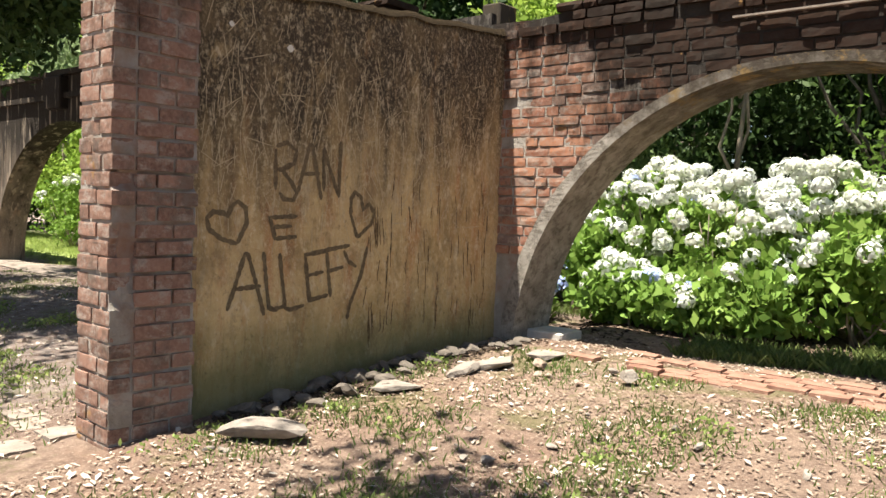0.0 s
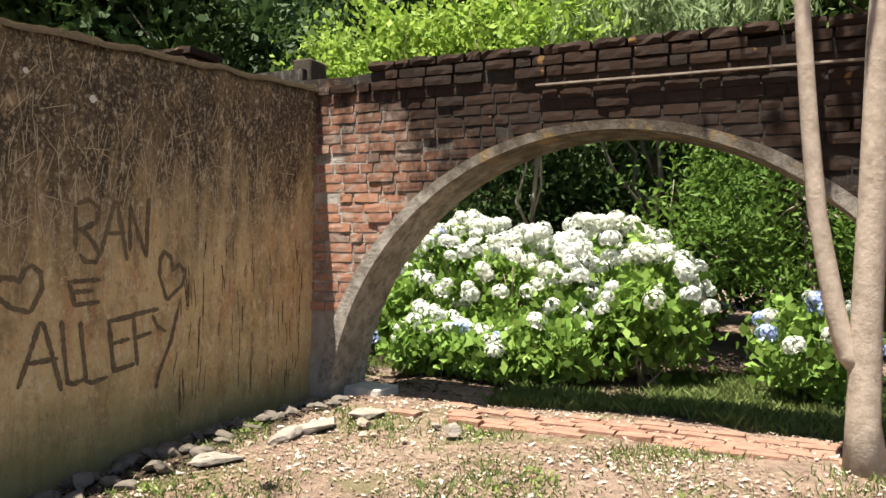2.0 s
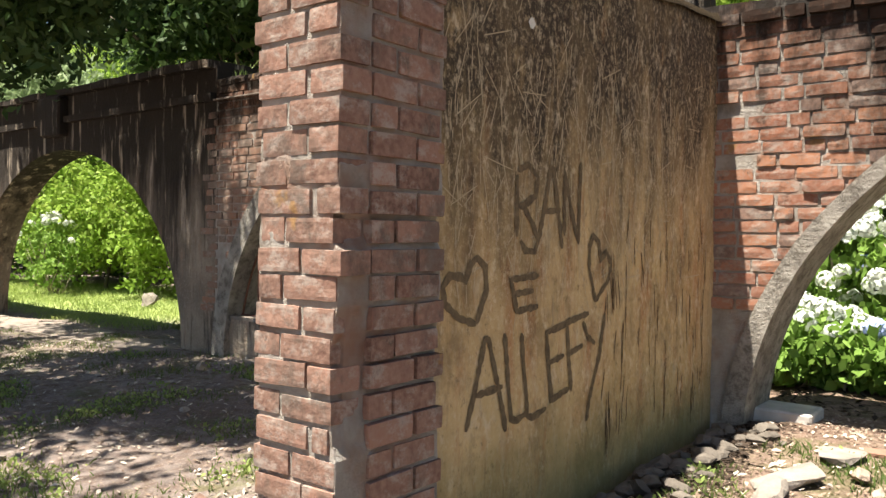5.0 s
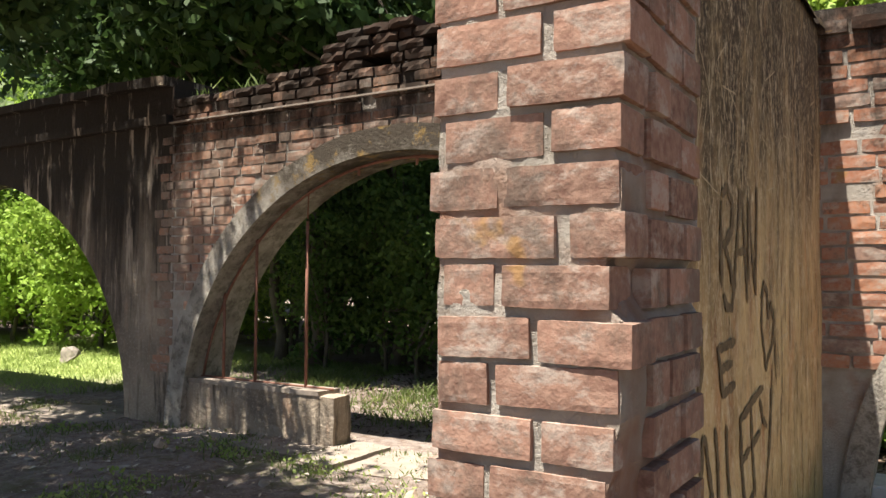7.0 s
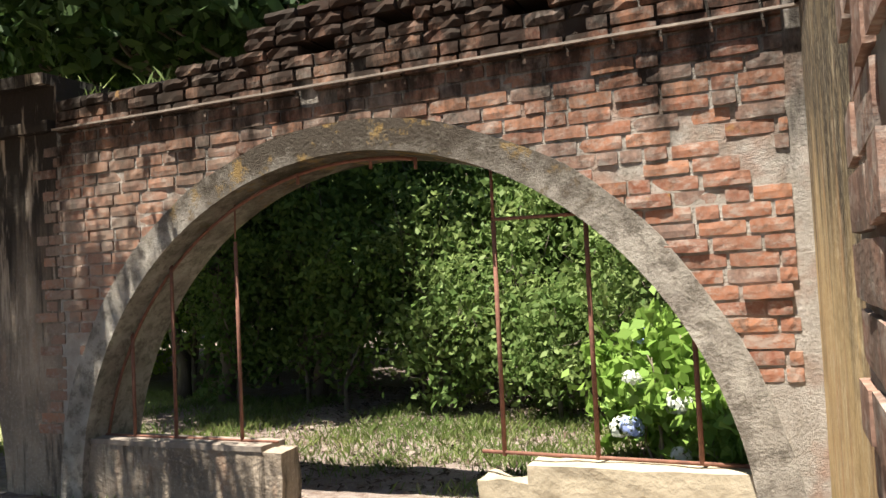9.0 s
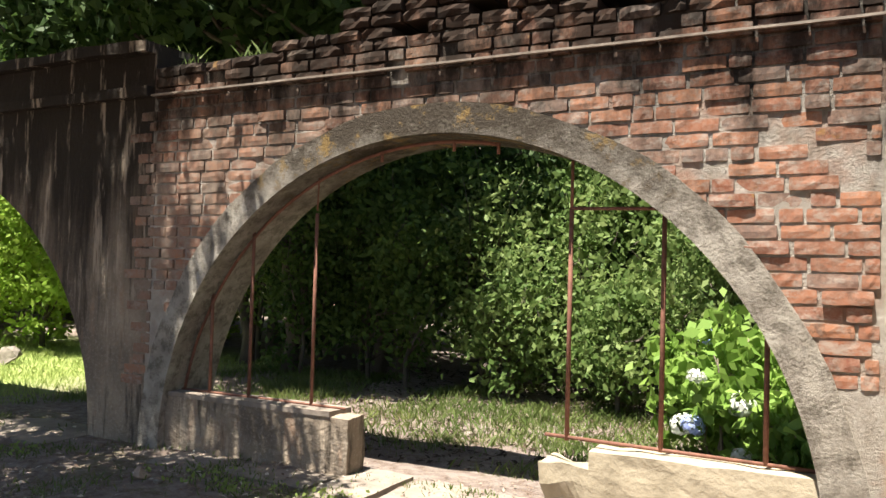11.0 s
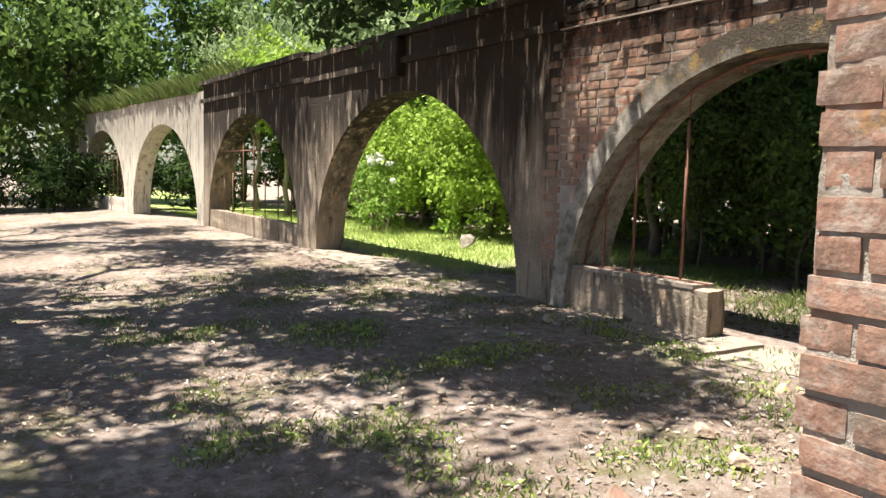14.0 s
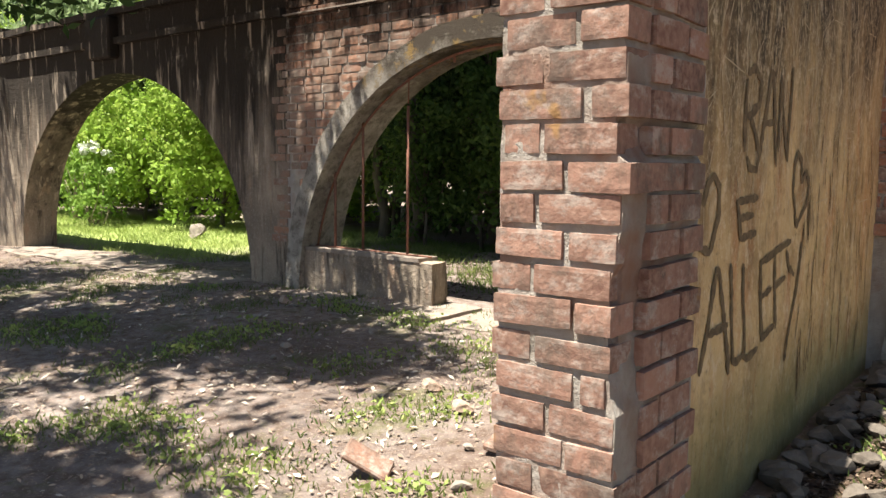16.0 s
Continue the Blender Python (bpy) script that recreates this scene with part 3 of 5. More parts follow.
for i in range(480):
    y, z = rng.uniform(-2.8, -0.1), rng.normal(1.75, 0.32)
    ln, a = rng.uniform(0.04, 0.22), rng.normal(math.pi / 2, 0.28) if rng.random() < 0.8 else rng.uniform(0, 3.1)
    if 0.9 < z < 2.5:
        sc.append([(y, z), (y + math.cos(a) * ln, z + math.sin(a) * ln)])
tagged(strokes("scratches", sc, 0.0045, M_SCRATCH, panel, 3, 0.0025), "fine pale scratch marks", kind="stuff")
sc = []
for i in range(80):
    y, z = rng.uniform(-1.5, -0.15), rng.uniform(0.55, 1.6)
    p = [(y, z)]
    for k in range(3):
        p.append((p[-1][0] + rng.normal(0, 0.008), p[-1][1] - rng.uniform(0.02, 0.09)))
    sc.append(p)
tagged(strokes("cracks", sc, 0.006, M_CRACK, panel, 4, 0.0025), "short dark vertical cracks", kind="stuff")
for (y, z, r) in ((-2.17, 2.32, 0.022), (-2.59, 2.39, 0.016)):
    strokes("chalk_dot", [[(y, z - r), (y, z + r)]], r * 2, M_CHALK, panel, 8, 0.004)

# bricks: a few worn shapes, unit length along x, shared by all
def brick_mesh(name, seed, material, seg=(5, 2, 2), wear=0.05, round_=1.0):
    bm = bmesh.new()
    nx_, ny_, nz_ = seg
    grid = {}
    def vert(i, j, k):
        if (i, j, k) not in grid:
            p = Vector((i / nx_ - 0.5, j / ny_ - 0.5, k / nz_ - 0.5))
            q = Vector((p.x * 3.4, p.y * 1.6, p.z))
            n_ = noise.noise_vector(q * 2.2 + Vector((seed * 7.7, 0, 0)))
            edge = sum((abs(abs(c) - 0.5) < 1e-6) for c in p)
            pull = (0, 0, 0.05, 0.09)[edge] * (1.0 if nz_ < 3 else 0.8) * round_
            p = Vector((p.x * (1 - pull * 0.35), p.y * (1 - pull), p.z * (1 - pull * 1.6)))
            grid[(i, j, k)] = bm.verts.new(p + Vector((n_.x * wear * 0.4, n_.y * wear, n_.z * wear * 1.4)))
        return grid[(i, j, k)]
    def face(f):
        bm.faces.new([vert(*c) for c in f])
    for i in range(nx_):
        for j in range(ny_):
            face([(i, j, 0), (i, j + 1, 0), (i + 1, j + 1, 0), (i + 1, j, 0)])
            face([(i, j, nz_), (i + 1, j, nz_), (i + 1, j + 1, nz_), (i, j + 1, nz_)])
        for k in range(nz_):
            face([(i, 0, k), (i + 1, 0, k), (i + 1, 0, k + 1), (i, 0, k + 1)])
            face([(i, ny_, k), (i, ny_, k + 1), (i + 1, ny_, k + 1), (i + 1, ny_, k)])
    for j in range(ny_):
        for k in range(nz_):
            face([(0, j, k), (0, j, k + 1), (0, j + 1, k + 1), (0, j + 1, k)])
            face([(nx_, j, k), (nx_, j + 1, k), (nx_, j + 1, k + 1), (nx_, j, k + 1)])
    me = bpy.data.meshes.new(name)
    for f in bm.faces:
        f.smooth = False
    bm.to_mesh(me)
    bm.free()
    me.materials.append(material)
    return me


def lay(me, parent, x0, x1, y0, y1, z0, z1, rng, tilt=1.0):
    ob = new("brick", me)
    ob.matrix_basis = Matrix.LocRotScale(((x0 + x1) / 2, (y0 + y1) / 2, (z0 + z1) / 2),
                                         Euler((radians(rng.normal(0, tilt)), radians(rng.normal(0, tilt * 0.7)), radians(rng.normal(0, tilt)))), (x1 - x0, y1 - y0, z1 - z0))
    ob.parent = parent
    return ob


# pillar: x -0.27..0.10, y -3.33..-2.86, courses 0.0935 high
PX0, PX1, PY0, PY1, PTOP, COURSE = -0.275, 0.095, -3.33, -2.86, 2.50, 0.0885
pillar = new("pillar", None)
tagged(pillar, "tall worn red brick end pillar with thick grey mortar", "pillar")
INSET = {16: 0.042, 13: 0.012, 12: 0.026, 11: 0.034, 10: 0.030, 9: 0.018, 19: 0.012, 5: 0.015}
bmc = box_bm(PX0 + 0.008, PX1 - 0.008, PY0 + 0.008, PY1 + 0.012, -0.2, PTOP - 0.02, 0, 0, 64, 3)
for v in bmc.verts:
    k = noise.noise_vector(v.co * 9) * 0.005 + noise.noise_vector(v.co * 31) * 0.005
    if v.co.x > PX1 - 0.03:
        k.x -= INSET.get(int(v.co.z // COURSE), 0.0) + 0.004
    if v.co.y > PY0 + 0.05:
        k.x *= 0.6
    v.co += k
core = part("mortar_core", bmc, M_MORTAR, pillar, "rough grey mortar")
PB = [brick_mesh("pillar_brick", s, M_BRICK_PILLAR, (14, 5, 6), 0.016, 0.42) for s in range(9)]
rng = np.random.default_rng(11)
nc = int(PTOP / COURSE) + 1
for c in range(-1, nc):
    sag = rng.normal(0, 0.0025)
    w = PX1 - PX0
    cut = PX0 + w * (0.36 if c % 2 == 0 else 0.63) + rng.normal(0, 0.018)
    joint = rng.uniform(0.012, 0.026)
    out = lambda s=0.006: rng.normal(0, s)
    mort = [(PX0 + out(0.010), cut - joint / 2, PY0 + out(0.003), PY0 + 0.12), (cut + joint / 2, PX1 + out(0.010) - INSET.get(c, 0.0), PY0 + out(0.003), PY0 + 0.12)]
    if c == 16:
        mort[0] = (PX0 + 0.022, cut - 0.012, PY0 + 0.003, PY0 + 0.12)
    # sides
    y1, y2 = PY0 + 0.136, (PY0 + 0.34 if c % 2 else PY0 + 0.24)
    for xa, xb in ((PX1 - 0.11, PX1), (PX0, PX0 + 0.11)):
        mort.append((xa + out(0.003), xb + out(0.003), y1, y2))
        mort.append((xa + out(0.003), xb + out(0.003), y2 + 0.016, PY1 + (0.02 if c % 2 else -0.01)))
    if c == nc - 1:
        mort = mort[1:4]
    for (xa, xb, ya, yb) in mort:
        z0, z1 = c * COURSE + rng.uniform(0.006, 0.011) + sag, (c + 1) * COURSE - rng.uniform(0.004, 0.009) + sag
        lay(PB[int(rng.integers(9))], pillar, xa, xb, ya, yb, z0, z1, rng, 0.9)
# raised stub on top of the pillar where it meets the wall
for k in range(2):
    lay(PB[k], pillar, -0.02, 0.10, -3.05, -2.84, PTOP + 0.03 + k * COURSE, PTOP + 0.10 + k * COURSE, rng, 1.5)
    lay(PB[k + 2], pillar, -0.27, -0.04, -3.05, -2.84, PTOP + 0.03 + k * COURSE, PTOP + 0.10 + k * COURSE, rng, 1.5)

# ---- grilles and sills of the great arch ----
def bar(parent, p0, p1, r=0.011, name="bar"):
    return child(new(name, tube_mesh(name, [p0, p1], [r, r], M_RUST, 6)), parent)


sill_l = new("sill_wall", None)
tagged(sill_l, "low stained plaster sill wall broken off at its end", "sill wall")
part("body", box_bm(-4.98, -3.32, 0.03, 0.25, -0.1, 0.56, 0, 0.02, 9, 1), M_PLASTER, sill_l)
part("cap", box_bm(-4.97, -3.45, 0.02, 0.27, 0.56, 0.595, 0, 0.008, 6, 2), M_LEDGE, sill_l, "thin worn cement cap")
sill_r = new("sill_wall", None)
tagged(sill_r, "low pale cement sill wall with broken stepped end", "sill wall")
part("body", box_bm(-1.72, -0.50, 0.03, 0.25, -0.1, 0.565, 0, 0.015, 9, 4), M_CEMENT_OLD, sill_r)
part("broken_end", box_bm(-2.0, -1.72, 0.05, 0.24, -0.1, 0.46, 0, 0.04, 5, 5), M_CEMENT_OLD, sill_r, "crumbled cement end")
grille = new("window_grille", None)
tagged(grille, "rusty iron bars standing in the arched opening", "grille")
for x, z in ((-4.62, 1.38), (-4.25, 1.95), (-3.70, 1.90)):
    bar(grille, (x, 0.16, 0.58), (x, 0.16, z), 0.013)
bar(grille, (-3.70, 0.16, 1.92), (-3.70, 0.17, 2.18), 0.006)
bar(grille, (-4.36, 0.16, 1.92), (-4.2, 0.16, 1.93), 0.009, "rail")
bar(grille, (-4.96, 0.16, 0.60), (-3.42, 0.16, 0.60), 0.010, "rail")
for x, z in ((-1.89, 1.90), (-1.36, 1.88), (-0.83, 1.35)):
    bar(grille, (x, 0.16, 0.58), (x, 0.16, z), 0.014)
bar(grille, (-1.89, 0.16, 1.90), (-1.89, 0.16, 2.20), 0.010)
bar(grille, (-1.90, 0.16, 1.91), (-1.20, 0.16, 1.90), 0.010, "rail")
bar(grille, (-2.02, 0.16, 0.60), (-0.53, 0.16, 0.58), 0.012, "rail")
arc = [(-2.74 - 2.17 * math.cos(a), 0.16, CZ + 2.17 * math.sin(a)) for a in np.linspace(radians(11), radians(100), 30)]
child(new("rim", tube_mesh("rim", arc, [0.012] * 30, M_RUST, 5)), grille)
for a in (100, 92, 78):
    x, z = -2.74 - 2.18 * math.cos(radians(a)), CZ + 2.18 * math.sin(radians(a))
    bar(grille, (x, 0.16, z), (x, 0.16, z - 0.07), 0.012, "bar_stub")

# grilles of the farther arches
def far_grille(cx, rad, m, xs_, sill_top, mat_sill):
    s = new("sill_wall", None)
    tagged(s, "low plaster sill wall under an iron grille", "sill wall")
    s.matrix_world = m
    part("body", box_bm(cx - rad + 0.02, cx + rad - 0.02, 0.03, 0.25, -0.4, sill_top, 0, 0.015, 9, 4), mat_sill, s)
    g = new("window_grille", None)
    tagged(g, "thin dark iron bars set in an arched opening", "grille")
    g.matrix_world = m
    for dx, z in xs_:
        bar(g, (cx + dx, 0.16, sill_top - 0.01), (cx + dx, 0.16, z), 0.012)
    bar(g, (cx - rad * 0.8, 0.16, 1.75), (cx + rad * 0.35, 0.16, 1.75), 0.012, "rail")


far_grille(-3.05, 2.66, BEND, [(-2.0, 1.3), (-1.4, 1.3), (-0.7, 2.0), (-0.05, 2.2), (0.6, 1.25), (1.3, 1.4), (1.95, 1.3)], 0.46, M_PLASTER)
far_grille(-9.15, 2.62, BEND_FAR, [(-1.75 + 0.5 * i, 1.7) for i in range(8)], 0.38, M_PLASTER_SUNLIT)

# ---- hydrangeas ----
def flower_mesh(name, material, seed, n=150):
    r_ = np.random.default_rng(seed)
    u = r_.normal(size=(n, 3))
    u /= np.linalg.norm(u, axis=1)[:, None]
    u = u[u[:, 2] > -0.55]
    rad = r_.uniform(0.86, 1.06, len(u))[:, None]
    c = u * rad * np.array((1, 1, 0.85))
    t = np.cross(u, r_.normal(size=u.shape))
    t /= np.linalg.norm(t, axis=1)[:, None]
    b = np.cross(u, t)
    s = r_.uniform(0.16, 0.26, len(u))[:, None]
    lift = u * 0.06
    return quads(name, np.stack([c - t * s + lift, c + b * s, c + t * s + lift, c - b * s], 1), material)


F_WHITE = [flower_mesh("flower_head", M_PETAL, s) for s in range(4)]
F_BLUE = [flower_mesh("flower_head", M_PETAL_BLUE, s + 9) for s in range(2)]


def hydrangea(x, y, w, h, n_leaf, n_flower, seed, blue=0.08, label="hydrangea bush in full white bloom", low=0.25):
    r_ = np.random.default_rng(seed)
    g = gz(x, y)
    root = new("hydrangea", None)
    root.location = (x, y, g)
    tagged(root, label, "shrub", "hydrangeas behind the arcade")
    st = []
    for i in range(9):
        a, d = r_.uniform(0, 6.28), r_.uniform(0.2, 0.8) * w
        p = bend((r_.normal(0, 0.08), r_.normal(0, 0.08), -0.03), (math.cos(a) * d, math.sin(a) * d, h * r_.uniform(0.5, 0.9)), 5, 0.03, r_)
        child(new("stem", tube_mesh("stem", p, [0.012, 0.011, 0.009, 0.007, 0.004], M_BARK, 5)), root)
    c = clumped((0, 0, h * 0.52), (w, w * 0.9, h * 0.48), n_leaf, 90, 0.09, r_, 0.55)
    c = c[c[:, 2] > 0.06]
    child(new("foliage", quads("foliage", leaf_quads(c, 0.108, r_, 0.7, 0.62), M_LEAF_HYD)), root)
    for i in range(n_flower):
        a, v = r_.uniform(0, 6.28), r_.uniform(low - 0.4, 1) ** 1 if low < 0 else 1 - (1.15 - low) * r_.uniform(0, 1) ** 1.7
        el = math.asin(max(-0.6, min(1, v)))
        rr = r_.uniform(0.92, 1.08)
        f = new("flower_head", (F_BLUE if r_.random() < blue else F_WHITE)[int(r_.integers(2))])
        s = r_.uniform(0.062, 0.098)
        f.location = (math.cos(a) * math.cos(el) * w * rr, math.sin(a) * math.cos(el) * w * 0.9 * rr, h * 0.52 + math.sin(el) * h * 0.50 * rr)
        f.rotation_euler = (r_.normal(0, 0.4), r_.normal(0, 0.4), r_.uniform(0, 6))
        f.scale = (s, s, s)
        f.parent = root
    return root


for i, (x, y, w, h, nf) in enumerate([(0.30, 2.45, 0.8, 1.52, 80), (1.1, 2.15, 0.7, 1.38, 76), (1.75, 2.5, 0.85, 1.50, 90), (2.25, 2.15, 0.66, 1.22, 60),
                                      (0.28, 1.62, 0.36, 0.62, 24), (0.95, 1.55, 0.33, 0.46, 18), (-0.05, 2.0, 0.5, 1.0, 26), (0.62, 1.62, 0.34, 0.52, 22), (1.5, 1.65, 0.4, 0.7, 8)]):
    hydrangea(x, y, w, h, 2900, int(nf * 0.8), 40 + i, 0.04 if i < 4 else 0.08)
hydrangea(3.65, 1.85, 0.5, 0.85, 1500, 16, 60, 0.45, "hydrangea bush with white and blue flower heads")
hydrangea(-1.25, 1.75, 0.55, 1.1, 1900, 10, 61, 0.15, "leafy hydrangea bush with few flower heads", -0.1)
hydrangea(-0.7, 1.25, 0.42, 0.72, 1100, 14, 62, 0.3, "low hydrangea bush with white and blue flower heads", -0.1)
hydrangea(-14.8, 3.0, 0.9, 1.6, 1500, 16, 63, 0.0)

# ---- trees and shrubs ----
def tree(name, x, y, h, trunk_r, crown, n_leaf, leaf, material, bark, seed, label, lean=(0, 0), limbs=6, clumps=60, spread=0.35, droop=0.2, kind="tree", aspect=0.5, fork=0.45):
    """A tree: trunk with limbs and a clumped crown. crown: (dx, dy, z, rx, ry, rz)."""
    r_ = np.random.default_rng(seed)
    root = new(name, None)
    root.location = (x, y, gz(x, y))
    tagged(root, label, kind)
    top = (lean[0], lean[1], h)
    n = 9
    p = bend((0, 0, -0.15), top, n, h * 0.012, r_)
    child(new("trunk", tube_mesh("trunk", p, [trunk_r * (1.25 if i == 0 else 1 - 0.75 * i / (n - 1)) for i in range(n)], bark, 9, 0.15)), root)
    dx, dy, cz, rx, ry, rz = crown
    for i in range(limbs):
        k = r_.uniform(fork, 0.95)
        s = Vector(p[0]).lerp(Vector(top), k)
        a = r_.uniform(0, 6.28)
        e = (dx + math.cos(a) * rx * 0.8, dy + math.sin(a) * ry * 0.8, cz + r_.uniform(-0.4, 0.7) * rz)
        child(new("limb", tube_mesh("limb", bend(s, e, 6, 0.08 + 0.02 * h, r_), [trunk_r * 0.45 * (1 - 0.8 * j / 5) for j in range(6)], bark, 6)), root)
    c = clumped((dx, dy, cz), (rx, ry, rz), n_leaf, clumps, spread, r_, 0.35)
    c = c[c[:, 2] > 0.1]
    child(new("crown", quads("crown", leaf_quads(c, leaf, r_, droop, aspect), material)), root)
    return root


# the lime shrubs seen through the open arch
for i, (x, y, rx, h) in enumerate([(-12.4, 4.4, 2.1, 3.3), (-15.2, 4.4, 2.2, 3.7), (-18.2, 5.2, 2.2, 3.4), (-11.2, 6.2, 1.6, 3.0)]):
    tree("shrub", x, y, h * 0.5, 0.05, (0, 0, h * 0.5, rx, rx * 0.8, h * 0.5), 12000, 0.13, M_LEAF_LIME, M_BARK_DARK, 100 + i, "rounded bright lime-green shrub on the lawn", limbs=8, clumps=150, spread=0.2, kind="shrub", fork=0.1)

# forest behind the arcade
rng = np.random.default_rng(21)
for i in range(30):
    x = -34 + 1.75 * i + rng.normal(0, 0.5)
    y = rng.uniform(8.5, 13)
    h = rng.uniform(6, 9)
    tree("forest_tree", x, y, h * 0.75, rng.uniform(0.09, 0.2), (0, 0, h * 0.66, 2.3, 2.0, h * 0.40), 7500, 0.25, M_LEAF_MID if i % 3 else M_LEAF_DARK, M_BARK_DARK, 200 + i, "tall leafy forest tree with dark slender trunk", limbs=6, clumps=70, spread=0.4)
for i in range(24):
    x = -32 + 1.9 * i + rng.normal(0, 0.4)
    if -17 < x < -10.2:
        continue
    y = rng.uniform(6.0, 8.5)
    tree("understory_shrub", x, y, 2.0, 0.04, (0, 0, 1.8, 1.5, 1.1, 1.9), 4600, 0.17, M_LEAF_DARK if i % 2 else M_LEAF_MID, M_BARK_DARK, 260 + i, "dense dark-green understory shrub", limbs=7, clumps=70, spread=0.24, kind="shrub", fork=0.1)
for i, (x, y) in enumerate([(-9.4, 4.6), (-8.3, 5.0), (-7.3, 4.5), (-6.4, 4.9), (-5.6, 4.6), (-5.0, 5.6), (-3.6, 5.9), (-2.4, 6.2), (-4.3, 5.2), (-3.0, 5.0), (-1.8, 5.6), (-0.7, 4.7), (0.5, 5.6), (1.9, 5.2), (3.4, 5.6)]):
    # x > 0 takes the dark leaf as painted shade behind the hydrangeas
    tree("thicket_shrub", x, y, 2.6, 0.045, (0.1, 0, 2.2, 1.0, 0.8, 1.9), 3800, 0.12, M_LEAF_DARK if x > 0 else (M_SHRUB, M_LEAF_MID, M_LEAF_DARK)[i % 3], M_BARK_DARK, 300 + i, "thin-stemmed shrub with sparse small leaves", limbs=9, clumps=60, spread=0.24, kind="shrub", fork=0.12)
THICKET = [(-6.6, 3.8, 2.6), (-5.8, 4.1, 3.0), (-5.0, 3.7, 2.2), (-4.3, 4.2, 2.8), (-3.7, 3.6, 1.7), (-3.1, 4.1, 2.4), (-2.5, 3.5, 1.5), (-2.0, 4.0, 2.2), (-1.5, 3.3, 1.9), (-0.9, 3.7, 2.4), (-0.3, 3.3, 2.0), (-3.5, 5.0, 3.2), (-2.5, 5.0, 3.3), (-1.5, 4.7, 3.2)]
for i, (x, y, h) in enumerate(THICKET):
    # sun painted by leaf colour: brighter M_SHRUB east of x -4.5
    tree("thicket_shrub", x, y, h * 0.75, 0.03, (0, 0, h * 0.52, 0.62, 0.5, h * 0.5), 3400, 0.088, M_LEAF_MID if x < -4.5 else M_SHRUB, M_BARK_DARK, 700 + i, "thin-stemmed shrub with dense small leaves", limbs=12, clumps=70, spread=0.18, kind="shrub", fork=0.08)
for i in range(22):
    x = -42 + 2.9 * i + rng.normal(0, 0.6)
    h = rng.uniform(12, 15)
    tree("far_forest_tree", x, rng.uniform(15, 20), h * 0.8, 0.2, (0, 0, h * 0.5, 2.9, 2.4, h * 0.5), 5500, 0.42, M_LEAF_DARK, M_BARK_DARK, 400 + i, "tall dark tree deep in the forest", limbs=3, clumps=110, spread=0.55)
# dark crowns leaning over the arcade
for i, (x, y, h) in enumerate([(-6.0, 4.6, 5.4), (-6.9, 3.9, 5.8), (-9.4, 6.6, 6.4), (-3.0, 7.2, 6.4), (-8.2, 4.6, 5.8), (-10.4, 4.6, 6.0), (-12.4, 7.0, 6.6), (-0.4, 6.8, 6.6), (2.0, 6.6, 6.6), (4.4, 6.4, 6.6)]):
    tree("broadleaf_tree", x, y, h * 0.8, 0.10, (0, 0.4 if -3.5 < x < -2 else -1.3, h * 0.92, 2.1, 1.9, 1.3), 9000, 0.2, M_LEAF_DARK, M_BARK_DARK, 330 + i, "dark glossy broadleaf tree behind the arcade", limbs=8, clumps=80, spread=0.3)
for i, (x, y, h) in enumerate([(-8.2, 7.6, 8.0), (-11.0, 7.8, 8.2), (-14.2, 8.0, 8.6), (-17.4, 8.0, 8.6), (-20.5, 7.6, 8.4)]):
    tree("tall_broadleaf_tree", x, y, h * 0.8, 0.13, (0, 0, h * 0.64, 2.2, 1.6, h * 0.34), 9000, 0.22, M_LEAF_DARK if i % 2 == 0 else M_LEAF_MID, M_BARK_DARK, 430 + i, "tall dark broadleaf tree behind the lawn", limbs=7, clumps=110, spread=0.35)
# climbers and pale drooping shrubs over the brick bay
tree("flowering_shrub", -1.0, 2.8, 3.2, 0.05, (0, 0, 3.5, 1.2, 0.8, 0.85), 5200, 0.11, M_LEAF_LIME, M_BARK, 340, "light-green flowering shrub above the wall", limbs=8, clumps=80, spread=0.2, kind="shrub")
tree("flowering_shrub", 0.7, 3.2, 3.2, 0.05, (0, 0, 3.6, 1.2, 0.8, 0.8), 5200, 0.11, M_LEAF_LIME, M_BARK, 341, "light-green flowering shrub above the wall", limbs=8, clumps=80, spread=0.2, kind="shrub")
tree("drooping_shrub", 2.0, 3.6, 3.3, 0.06, (0, 0, 3.8, 1.5, 0.9, 0.9), 4500, 0.2, M_SAGE, M_BARK_DARK, 342, "shrub with pale narrow drooping leaves", limbs=8, clumps=70, spread=0.25, kind="shrub", droop=1.6, aspect=0.16)
tree("feathery_tree", 3.6, 3.0, 3.2, 0.05, (-0.1, 0, 1.8, 1.5, 1.0, 1.7), 12000, 0.09, M_FERN, M_BARK, 343, "feathery green sapling with pinnate leaves", limbs=12, clumps=150, spread=0.16, kind="tree", fork=0.15, aspect=0.35)
tree("feathery_tree", 5.9, 2.4, 3.2, 0.05, (-0.3, 0, 1.7, 1.4, 1.0, 1.7), 9000, 0.09, M_FERN, M_BARK, 344, "feathery green sapling with pinnate leaves", limbs=12, clumps=130, spread=0.16, kind="tree", fork=0.15, aspect=0.35)
for i, (x, y) in enumerate([(-25.5, 2.0), (-26.5, 0.2), (-27, -2.2), (-27.5, -4.5), (-28, -7), (-29, -9.5), (-30, -12)]):
    tree("fern_bush", x, y, 0.5, 0.04, (0, 0, 1.0, 1.6, 1.4, 1.1), 3600, 0.3, M_LEAF_DARK, M_BARK_DARK, 350 + i, "low dark fern clump at the forest edge", limbs=4, clumps=60, spread=0.25, kind="shrub", aspect=0.2)
